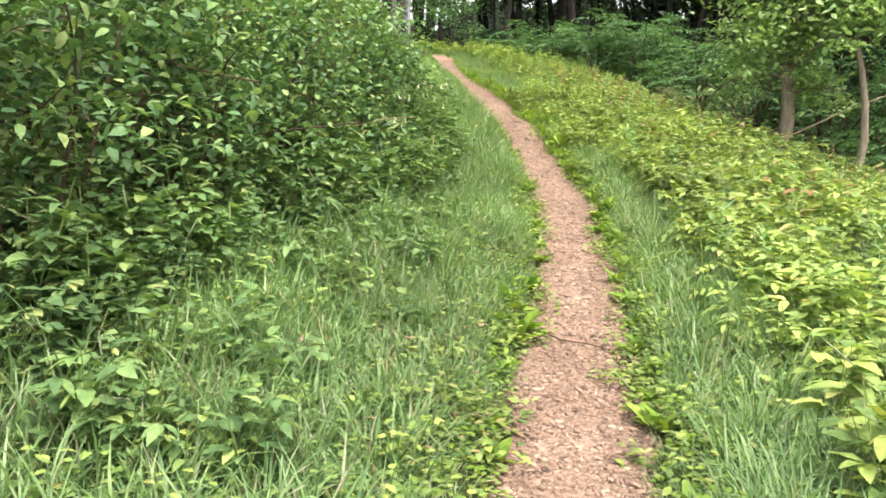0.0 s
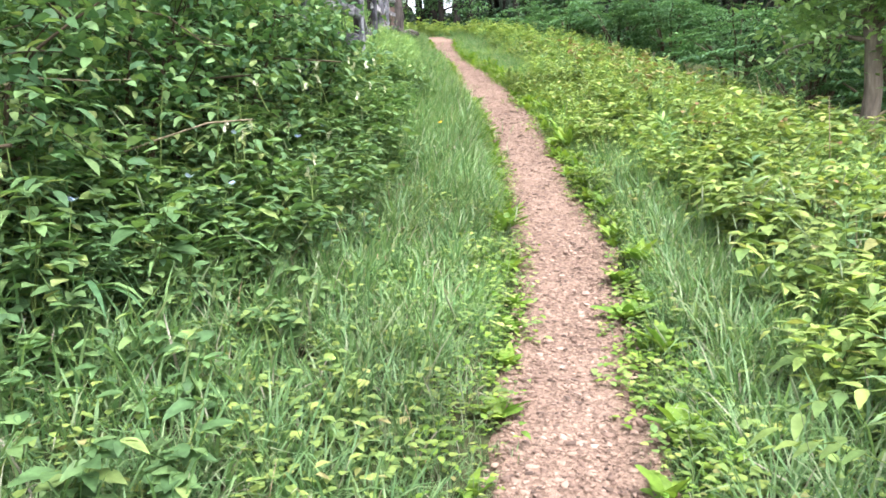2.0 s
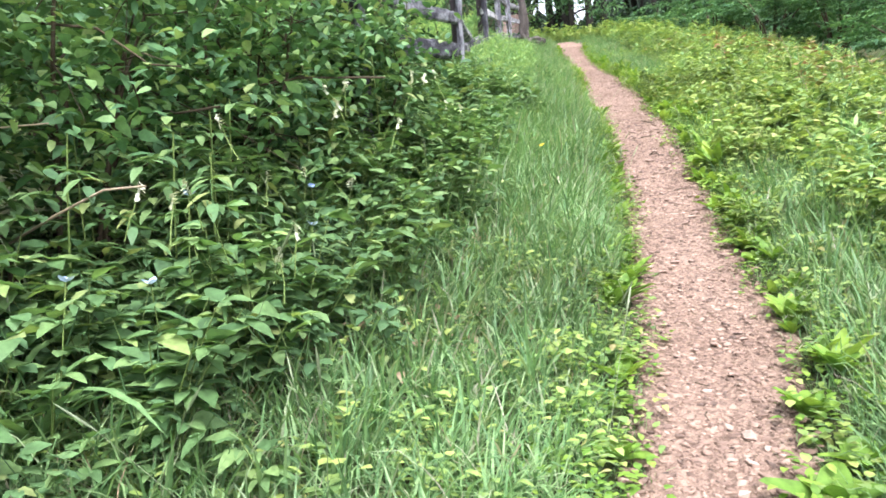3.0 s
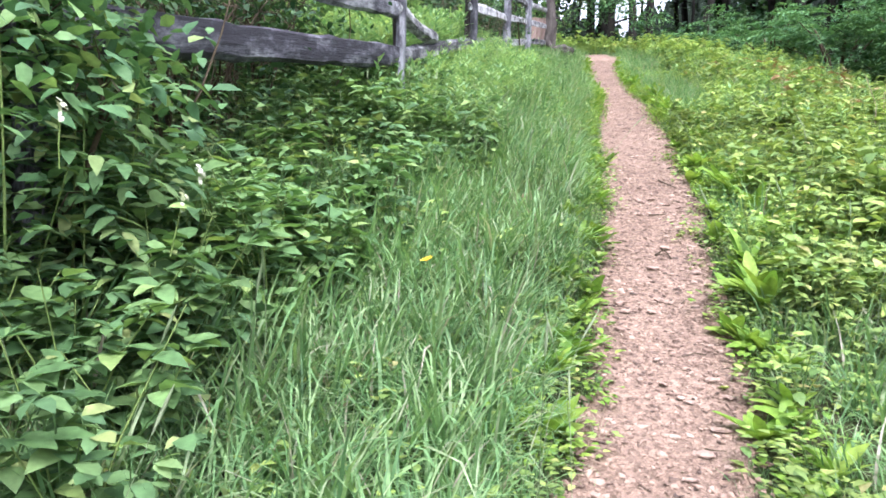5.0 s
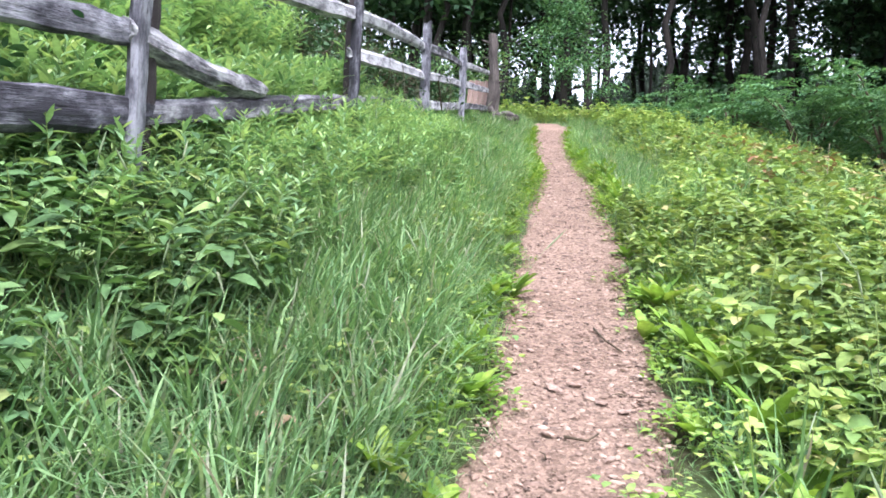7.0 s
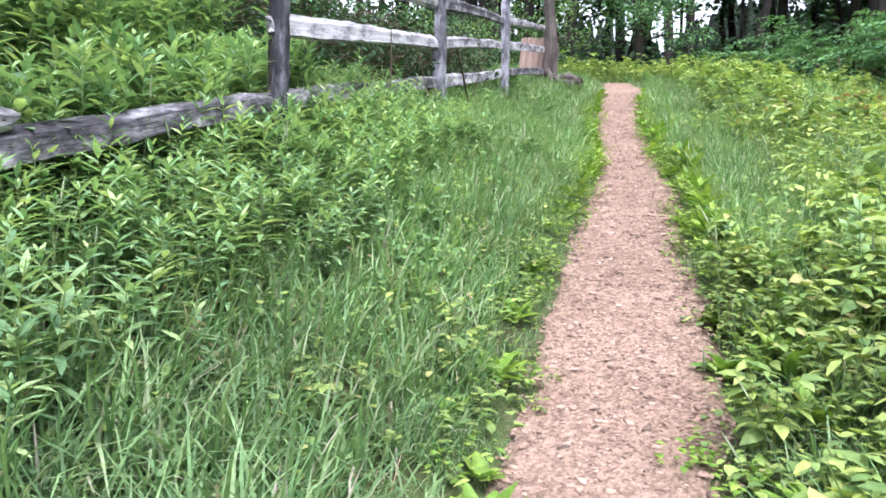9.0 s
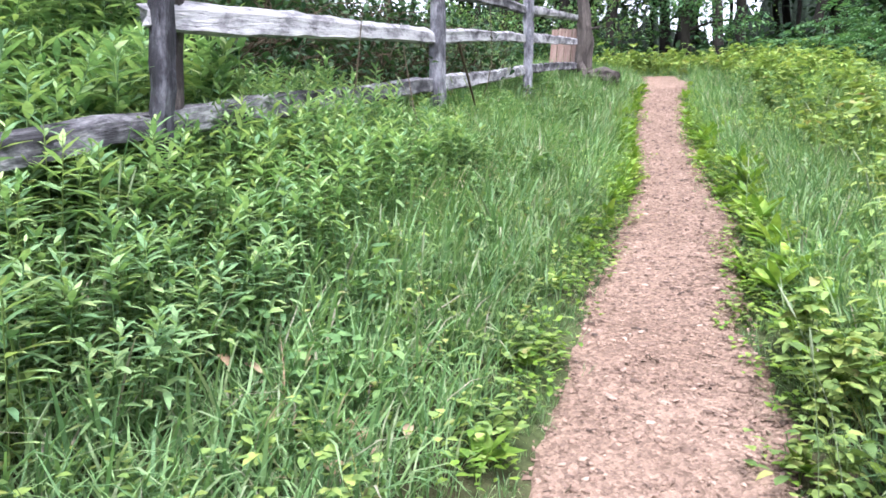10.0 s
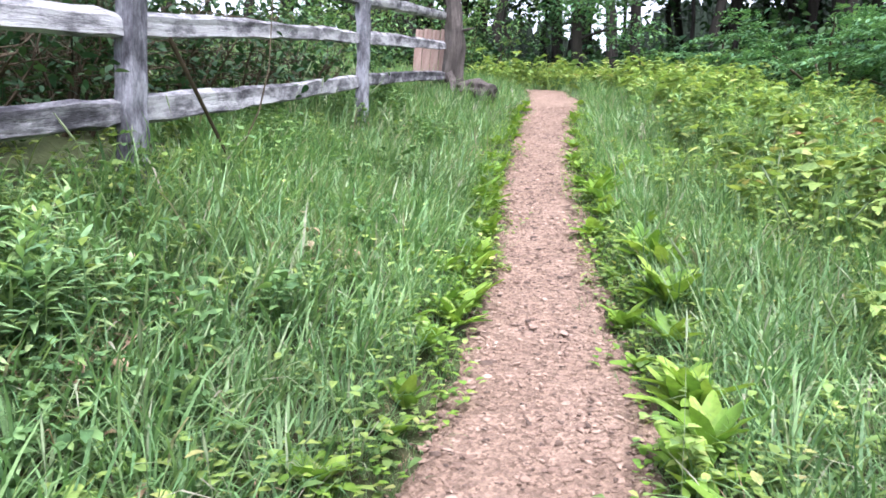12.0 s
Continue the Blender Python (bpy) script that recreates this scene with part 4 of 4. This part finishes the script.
# shrubs beyond the fence
for x, y, r, h in [(-3.6, 12.4, 0.9, 1.7), (-4.4, 14.4, 1.1, 2.2), (-4.2, 16.6, 1.0, 1.9), (-4.6, 18.8, 1.0, 1.6), (-7.5, 22, 1.6, 2.4), (-9, 27, 2, 3), (-6.5, 31, 1.7, 2.4), (-4.5, 34, 1.7, 2.6), (-8, 17, 1.8, 2.8), (-7, 12, 1.8, 3.2), (-6.5, 7.5, 1.8, 3.4)]:
    shrub("thicket_shrub", "leafy green thicket shrub beyond the fence", (x, y, ground_at(x, y)), r, h, 2800, 0.10, HEDGE, TWIG, 8, "thicket beyond the fence", 0.5, 0.5, 0.05, 0.17)

# Dark tree leaves on these brambles put the hollow's shade into their colour.
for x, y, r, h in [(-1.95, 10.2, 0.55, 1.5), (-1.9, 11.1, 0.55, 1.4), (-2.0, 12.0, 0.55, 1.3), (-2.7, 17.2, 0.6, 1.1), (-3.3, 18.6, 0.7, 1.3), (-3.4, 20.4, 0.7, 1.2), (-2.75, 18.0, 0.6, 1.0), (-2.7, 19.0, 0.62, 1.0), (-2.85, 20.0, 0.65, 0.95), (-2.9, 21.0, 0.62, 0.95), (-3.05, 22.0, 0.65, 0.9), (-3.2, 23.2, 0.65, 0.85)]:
    shrub("bramble_thicket", "low tangle of brambles and twigs behind the fence, shade in its dark leaf colour", (x, y, ground_at(x, y)), r, h, 1100, 0.07, CANOPY, TWIG, 18, "brambles behind the fence", 0.5, 0.5, 0.05, 0.14, False)
# Added backing shrubs that hide bright grass, coloured dark for the hollow's shade.
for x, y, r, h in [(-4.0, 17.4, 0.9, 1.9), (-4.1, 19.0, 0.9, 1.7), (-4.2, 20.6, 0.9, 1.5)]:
    shrub("bramble_thicket", "dense backing shrub behind the fence, the hollow's shade in its dark leaf colour", (x, y, ground_at(x, y)), r, h, 4200, 0.085, CANOPY, TWIG, 12, "brambles behind the fence", 0.5, 0.5, 0.05, 0.16, False)

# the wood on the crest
WOOD = [tree("wood_tree", "tall woodland tree with shade put into its dark trunk colour", (0, 0, 0), hh, rr, cf, 2.4, 1800, 0.36, CANOPY, DARK_BARK, (rng.normal(0, 0.02), rng.normal(0, 0.02)), 13, "trees of the wood", 0.7, 0.6) for hh, rr, cf in ((15, 0.17, 0.5), (17, 0.24, 0.54), (11, 0.10, 0.4), (16, 0.19, 0.48))]
spots = [(rng.uniform(-20, 26), 37 + rng.random() * 17) for _ in range(96)] + [(rng.uniform(13, 24), rng.uniform(8, 38)) for _ in range(28)] + [(rng.uniform(-22, -11), rng.uniform(2, 37)) for _ in range(12)]
for i, (x, y) in enumerate(spots):
    p = pose(x, y, ground_at(min(max(x, -14), 24), y) - 0.1, 0, 0, rng.uniform(0, 360))
    if i < 4:
        WOOD[i].matrix_basis = p
    else:
        copy_thing(WOOD[i % 4], p)
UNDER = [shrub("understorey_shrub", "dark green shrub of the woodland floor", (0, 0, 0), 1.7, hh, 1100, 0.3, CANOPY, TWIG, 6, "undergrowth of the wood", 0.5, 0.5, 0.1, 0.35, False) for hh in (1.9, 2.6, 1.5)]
for i in range(74):
    x, y = (rng.uniform(-18, 22), rng.uniform(37, 46)) if i < 50 else (rng.uniform(12, 18), rng.uniform(8, 34))
    p = pose(x, y, ground_at(min(max(x, -14), 24), y) - 0.1, 0, 0, rng.uniform(0, 360))
    if i < 3:
        UNDER[i].matrix_basis = p
    else:
        copy_thing(UNDER[i % 3], p)
x, y = -1.4, 33.2
tree("sapling", "small dense dark green tree beside the trail's end", (x, y, ground_at(x, y)), 4.2, 0.16, 0.3, 1.3, 6500, 0.10, FEATHER, DARK_BARK, (0, 0), 13, "", 0.3)

# one sheet for the woodland far behind the crest, closing the view below the sky; its shade is painted in
def shaded_woodland_sheet():
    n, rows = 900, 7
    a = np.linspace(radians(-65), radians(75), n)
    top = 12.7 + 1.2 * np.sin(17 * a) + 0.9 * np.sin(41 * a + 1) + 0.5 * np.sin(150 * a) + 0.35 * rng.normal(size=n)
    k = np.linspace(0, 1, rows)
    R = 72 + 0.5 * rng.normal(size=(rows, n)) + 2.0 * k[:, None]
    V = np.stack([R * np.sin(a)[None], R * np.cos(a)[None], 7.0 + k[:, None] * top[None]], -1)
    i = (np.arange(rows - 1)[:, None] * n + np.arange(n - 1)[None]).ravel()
    tagged(new("backdrop", mesh_of("backdrop", V.reshape(-1, 3), np.stack([i, i + 1, i + n + 1, i + n], 1), None, FAR_WOOD)), "sheet for far woodland, shade in its dark colour, with an uneven treetop line", "woodland", kind="structure")


shaded_woodland_sheet()

# saplings with feathered leaves before the hedge
def pinnate(height, fronds, length, leaflet, pairs, fine=True):
    """A stem bearing long leaves of paired leaflets."""
    sts, fr = [], []
    z = np.linspace(0, height, 5)
    P = np.stack([rng.normal(0, 0.03) * (z / height) ** 2, rng.normal(0, 0.03) * (z / height) ** 2, z], 1)
    sts.append(tube(P, np.linspace(0.006, 0.003, 5), 4))
    for i in range(fronds):
        t = 0.35 + 0.65 * (i + rng.random()) / fronds
        b = np.array([np.interp(t * height, z, P[:, k]) for k in range(3)])
        a, rise = i * 2.4 + rng.normal(0, 0.3), rng.uniform(0.1, 0.7)
        s = np.linspace(0, 1, 5)
        size = length * rng.uniform(0.75, 1.1)
        R = b + np.stack([np.cos(a) * s * size, np.sin(a) * s * size, (rise * s - 0.75 * s**2) * size * 0.7], 1)
        lvs = [tube(R[::2], [0.002, 0.0016, 0.001], 3)]
        fr.append(lvs)
        for k in range(pairs):
            f = 0.25 + 0.75 * k / pairs
            p = np.array([np.interp(f, s, R[:, c]) for c in range(3)])
            for side in (-1, 1):
                lvs.append(moved((leaf_shape if fine else small_leaf)(leaflet * rng.uniform(0.8, 1.1), leaflet * 0.4, rng.uniform(0.1, 0.4), 0.25), yaw=a + side * 1.05, pitch=rng.normal(-0.05, 0.15), at=p))
        lvs.append(moved((leaf_shape if fine else small_leaf)(leaflet * 1.1, leaflet * 0.42, 0.3, 0.25), yaw=a, pitch=-0.3, at=R[-1]))
    return joined(sts), [joined(f) for f in fr]


SAPLING = [bushy_weed(0.75, 4, 0.12, 0.065, 5) for _ in range(3)]
FEATHERED = [pinnate(rng.uniform(0.6, 0.95), 7, 0.34, 0.095, 4) for _ in range(4)]
FERNY = [pinnate(rng.uniform(0.45, 0.6), 6, 0.3, 0.085, 4) for _ in range(4)]
front = lambda y: np.interp(y, [2, 4, 5, 7, 10], [-1.95, -1.6, -1.25, -0.85, -0.7])
pos, pos2 = [], []
for k in range(64):
    y = rng.uniform(2.6, 10.0)
    x = float(front(y)) - abs(rng.normal(0.05, 0.25))
    (pos if k % 2 else pos2).append((x, y, ground_at(x, y)))
plant_things("woody_sapling", "young shrub with large mid-green leaves by the hedge", "plant", "saplings before the hedge", SAPLING, pos, BRAMBLE, (0.6, 1.1))
plant_things("feathered_sapling", "sapling with long leaves of paired green leaflets", "plant", "saplings before the hedge", FEATHERED, pos2, BRAMBLE, (0.7, 1.2))
pos, u = sow(90, 0.8, 4.5, 2.5, 19)
plant_things("feathered_weed", "pale green weed with leaves of paired leaflets", "plant", "feathered weeds on the slope", FERNY, pos, WEED, (0.7, 1.1))


# strap-leaved plants at the foot of the hedge
def strap_plant(at):
    e = tagged(new("strap_leaf_plant"), "clump of long arching dark green strap leaves", "plant", "strap-leaved clumps by the hedge")
    e.location = at
    for k in range(11):
        a, L = k * 2.4 + rng.normal(0, 0.3), rng.uniform(0.4, 0.65)
        t = np.linspace(0, 1, 7)
        ang = rng.uniform(0.2, 0.5) + 1.9 * t
        x = np.concatenate([[0], np.cumsum(np.sin(ang[1:]) * L / 6)])
        z = np.concatenate([[0], np.cumsum(np.cos(ang[1:]) * L / 6)])
        w = 0.017 * np.array([0.8, 1.0, 1.0, 0.9, 0.75, 0.5, 0.05])
        V = np.concatenate([np.stack([x, w, z + 0.3 * w], 1), np.stack([x, 0 * x, z], 1), np.stack([x, -w, z + 0.3 * w], 1)])
        q = [(r * 7 + i, (r + 1) * 7 + i, (r + 1) * 7 + i + 1, r * 7 + i + 1) for r in range(2) for i in range(6)]
        part("leaf", mesh_of("leaf", turned(V, a), q, None, HEDGE), e)


for y, u in ((5.7, -1.85), (6.2, -1.75), (6.6, -1.95), (7.0, -1.7), (7.5, -1.8), (5.2, -2.0), (8.1, -1.75), (6.0, -2.05)):
    x = float(trail_x(y)) + u
    strap_plant((x, y, ground_at(x, y) + 0.05))

# russet-tinged plants on the slope
UMBEL = [bushy_weed(0.7, 3, 0.15, 0.08, 3) for _ in range(4)]
pos = []
for k in range(60):
    y, u = rng.uniform(7, 26), rng.uniform(1.8, 5.2)
    x = float(trail_x(y)) + u
    pos.append((x, y, ground_at(x, y)))
plant_things("russet_plant", "leafy plant flushed with russet and pink", "plant", "russet plants on the slope", UMBEL, pos, RUSSET, (0.7, 1.15))

# dead stalks and vines
def stalk(name, label, pts, r, mat, category="twig"):
    return tagged(new(name, mesh_of(name, *tube(pts, np.linspace(r, r * 0.5, len(pts)), 5), mat)), label, category)


for k in range(16):
    y, u = rng.uniform(9, 22), rng.uniform(2.2, 5.4)
    x = float(trail_x(y)) + u
    z = ground_at(x, y)
    h = rng.uniform(0.6, 0.95)
    stalk("dead_stalk", "thin pale dead stalk above the weeds", [(x, y, z - 0.05), (x + rng.normal(0, 0.04), y, z + h * 0.6), (x + rng.normal(0, 0.09), y + rng.normal(0, 0.05), z + h)], 0.006, PALE_TWIG, "stalk")
for a, b, c in [((-1.62, 17.2, 4.0), (-1.5, 17.5, 4.75), (-1.7, 17.9, 5.3)), ((-1.35, 18.1, 4.2), (-1.5, 18.25, 4.7), (-1.72, 18.5, 5.2)), ((-1.6, 13.3, 3.3), (-1.25, 13.0, 3.9), (-1.12, 12.8, 4.6)), ((-1.3, 11.9, 3.1), (-1.2, 12.0, 3.6), (-1.35, 12.2, 4.3)), ((-1.2, 10.1, 2.6), (-1.02, 10.3, 3.2), (-1.05, 10.6, 3.9)), ((-1.9, 20.3, 4.9), (-1.8, 20.5, 5.5), (-1.95, 20.8, 6.1))]:
    stalk("vine_stem", "thin bare vine stem climbing the fence", [a, tuple((p + q) / 2 + 0.03 for p, q in zip(a, b)), b, c], 0.006, TWIG, "vine")
stalk("dead_branch", "thin dark dead branch leaning on the fence", [(-1.70, 19.45, 5.42), (-1.715, 19.66, 5.22), (-1.74, 19.9, 5.0), (-1.757, 20.1, 4.82), (-1.77, 20.25, 4.62)], 0.013, TWIG, "branch")
stalk("fallen_branch", "bare grey fallen branch beside the slope tree", [(5.3, 14.6, 2.65), (6.3, 14.6, 2.45), (7.2, 14.4, 2.9), (8.2, 14.2, 3.3)], 0.022, PALE_TWIG, "branch")


# ---- flowers ----
def flower(name, label, p, petals, length, width, mat, stem=0.1, cup=0.3):
    e = tagged(new(name), label, "flower")
    e.matrix_basis = pose(*p, rng.uniform(-15, 15), rng.uniform(-15, 15), rng.uniform(0, 360))
    part("stalk", mesh_of("stalk", *tube([(0, 0, -stem), (0.004, 0, -stem / 2), (0, 0, 0)], [0.0025, 0.002, 0.002], 4), STEM), e)
    leaf = mesh_of("petal", *small_leaf(length, width, -cup * 0.3), mat)
    for k in range(petals):
        part("petal", leaf, e, "", pose(0, 0, 0, 0, -math.degrees(cup), 360 / petals * k))


def on_bank(y, u, up):
    x = float(trail_x(y)) + u
    return (x, y, ground_at(x, y) + up)


flower("yellow_flower", "small bright yellow daisy-like flower in grass", (0.06, 10.08, 2.26), 14, 0.030, 0.011, PETAL_YELLOW, 0.28)
for y, u, up in ((5.6, -1.75, 0.55), (6.3, -1.7, 0.5), (6.5, -1.6, 0.45), (6.9, -1.75, 0.6), (7.6, -1.65, 0.5), (8.4, -1.7, 0.4), (7.3, -1.5, 0.45)):
    flower("blue_flower", "pale blue three-petalled flower before the hedge", on_bank(y, u, up), 3, 0.03, 0.032, PETAL_BLUE, 0.4, 0.5)


def blossom_head(p):
    """A fluffy round head of small creamy petals on a short stalk."""
    e = tagged(new("white_blossom"), "fluffy creamy white blossom head on the hedge", "flower", "blossom on the hedge")
    e.matrix_basis = pose(*p, rng.uniform(-25, 25), rng.uniform(-25, 25), rng.uniform(0, 360))
    part("stalk", mesh_of("stalk", *tube([(0, 0, -0.14), (0.006, 0, -0.07), (0, 0, 0)], [0.0025, 0.002, 0.002], 4), STEM), e)
    petal = mesh_of("petal", *small_leaf(0.021, 0.012, 0.15), PETAL_WHITE)
    for k in range(26):
        part("petal", petal, e, "", pose(0, 0, 0.012 * (k % 4), 0, -70 + 130 * ((k * 0.618) % 1), 137.5 * k))


for k in range(22):
    y = rng.uniform(6.4, 9.6)
    blossom_head(on_bank(y, rng.uniform(-1.75, -1.3), rng.uniform(0.5, 0.95)))

# tangle of dead twigs in the hedge
for k in range(26):
    y = rng.uniform(2.6, 9.4)
    x = float(front(y)) - rng.uniform(0.1, 0.7)
    z = ground_at(x, y) + rng.uniform(0.5, 1.9)
    a, L = rng.random() * 6.283, rng.uniform(0.3, 0.7)
    d = np.array([math.cos(a) * L, math.sin(a) * L, rng.normal(0, 0.3) * L])
    c = np.array([x, y, z])
    stalk("dead_twig", "bare brown dead twig caught in the hedge", [c - d, c + rng.normal(0, 0.04, 3), c + d * 0.6, c + d + rng.normal(0, 0.06, 3)], 0.006, PALE_TWIG if k % 3 == 0 else TWIG)


# seed heads of grass and litter on bare spots
def seed_head():
    h = rng.uniform(0.42, 0.62)
    bend = rng.normal(0, 0.1, 2)
    P = np.array([(0, 0, 0), (bend[0] * 0.3, bend[1] * 0.3, h * 0.6), (bend[0], bend[1], h)])
    head = np.array([P[2] + (bend[0] * s * 0.4, bend[1] * s * 0.4, 0.09 * s) for s in (0, 0.3, 0.65, 1.0)])
    return joined([tube(P, [0.0015, 0.0012, 0.001], 3), tube(head, [0.0015, 0.0045, 0.004, 0.001], 5)])


stuff("grass_seed_heads", "pale green seed heads on thin grass stalks", [seed_head() for _ in range(6)], 420, (-2.0, 2.6, 2, 22), (0.6, 1.1), SEED, None, "grass")
spots = [(2.9, -0.6), (3.3, -1.15), (7.1, -1.6), (7.3, -1.45), (18.1, -1.2), (12.2, -1.05), (9.9, -1.15), (15.6, -0.95), (17.6, -1.35), (18.4, -1.2), (7.4, -1.05), (3.6, -0.75), (19.6, -1.0), (14.4, -1.4), (8.6, -1.3)]
pts = np.concatenate([np.stack([u + rng.normal(0, 0.13, 70), y + rng.normal(0, 0.16, 70)], 1) for y, u in spots])
xx, yy = trail_x(pts[:, 1]) + pts[:, 0], pts[:, 1]
pos = np.stack([xx, yy, land(xx, yy) + 0.05 + 0.05 * rng.random(len(xx))], 1)
LITTER = [small_leaf(0.06 * f, 0.028 * f, 0.3) for f in (0.7, 1.0, 1.3)] + [blade(0.16, 0.004, 1.5, 0, (0, 0), 2)]
tagged(new("leaf_litter", spread("leaf_litter", LITTER, pos, 0.7 + 0.6 * rng.random(len(pos)), rng.random(len(pos)) * 6.283, STRAW, 0.5)), "dry brown leaf litter and straw on bare spots", "leaf litter", kind="stuff")

# ---- on the trail ----
def chip(seed):
    r = np.random.default_rng(seed)
    n = 4
    a = np.sort(r.random(n) * 6.283)
    top = np.stack([np.cos(a) * r.uniform(0.6, 1.0, n), np.sin(a) * r.uniform(0.25, 0.6, n), 0.12 + 0.08 * r.random(n)], 1)
    V = np.concatenate([top, top * [1.05, 1.05, 0] + [0, 0, -0.1], [[0, 0, 0.24]]])
    q = [(i, n + i, n + (i + 1) % n, (i + 1) % n) for i in range(n)]
    t = [(2 * n, i, (i + 1) % n) for i in range(n)]
    return V, np.array(q), np.array(t)


CHIPS = [chip(s) for s in range(8)]
n = 27000
y = 1.0 + 26 * rng.random(n) ** 1.15
half = trail_w(y) / 2
u = (rng.random(n) * 2 - 1) * (half + 0.05)
x = trail_x(y) + u
size = np.clip(rng.lognormal(-4.25, 0.5, n), 0.005, 0.035)
pos = np.stack([x, y, trail_z(y) + 0.006 - 0.012 * (1 - np.clip(u / half, -1, 1) ** 2) + 0.008 * waves(x * 9, y * 9)], 1)
tagged(new("wood_chips", spread("wood_chips", CHIPS, pos, size, rng.random(n) * 6.283, CHIP, 0.42)), "loose pinkish wood chips and flaky grit on the path", "wood chips", kind="stuff")


def pebble(name, label, p, size, seed, mat=STONE, category="stone"):
    r = np.random.default_rng(seed)
    bm = bmesh.new()
    bmesh.ops.create_icosphere(bm, subdivisions=1, radius=1.0)
    for v in bm.verts:
        v.co *= r.uniform(0.75, 1.2)
        v.co.z *= 0.28
        v.co.y *= 0.7
    me = bpy.data.meshes.new(name)
    bm.to_mesh(me)
    bm.free()
    me.materials.append(mat)
    ob = tagged(new(name, me), label, category, "loose stones on the path")
    ob.matrix_basis = Matrix.LocRotScale(Vector(p), Euler((r.normal(0, 0.15), r.normal(0, 0.15), r.random() * 6.283)), Vector((size,) * 3))
    return ob


k = 0
for y0, y1, many, s0, s1 in ((2.5, 6, 14, 0.012, 0.03), (6, 9, 26, 0.015, 0.04), (9, 13.6, 70, 0.014, 0.05), (13.6, 20, 30, 0.012, 0.028)):
    for _ in range(many):
        y = rng.uniform(y0, y1)
        x = float(trail_x(y) + (rng.random() * 2 - 1) * trail_w(y) * 0.47)
        k += 1
        pebble("loose_stone", "flat pale pinkish stone lying on the path", (x, y, float(trail_z(y)) + 0.002), rng.uniform(s0, s1) * rng.uniform(0.7, 1.1), 200 + k)
for y, u, s in ((19.8, -0.05, 0.035), (19.75, 0.09, 0.032)):
    pebble("loose_stone", "flat tan stone lying in the middle of the path", (float(trail_x(y)) + u, y, float(trail_z(y)) + 0.006), s, int(y * 100 + u * 50))


def stick(pts, r=0.006):
    pts = [(float(trail_x(y)) + u, y, float(trail_z(y)) + 0.008 + h) for u, y, h in pts]
    return stalk("fallen_twig", "dark brown fallen twig lying on the path", pts, r, TWIG, "twig")


stick([(-0.20, 4.30, 0.01), (-0.10, 4.18, 0.012), (0.08, 4.12, 0.008), (0.24, 4.02, 0.0)])
stick([(0.12, 13.95, 0.0), (0.16, 13.75, 0.01), (0.24, 13.6, 0.0)], 0.007)
stick([(0.24, 14.55, 0.0), (0.31, 14.6, 0.012), (0.38, 14.62, 0.0)], 0.006)
stick([(0.0, 11.9, 0.0), (0.05, 11.95, 0.02), (0.09, 11.86, 0.0)], 0.007)
stick([(-0.02, 12.7, 0.0), (0.06, 12.66, 0.015), (0.1, 12.75, 0.0)], 0.006)
for k in range(22):
    y, u = rng.uniform(3, 24), rng.uniform(-0.3, 0.3)
    a, s = rng.random() * 6.283, rng.uniform(0.02, 0.05)
    stick([(u, y, 0.0), (u + s * math.cos(a), y + s * math.sin(a), 0.004), (u + 2 * s * math.cos(a + 0.3), y + 2 * s * math.sin(a + 0.3), 0.0)], 0.0035)
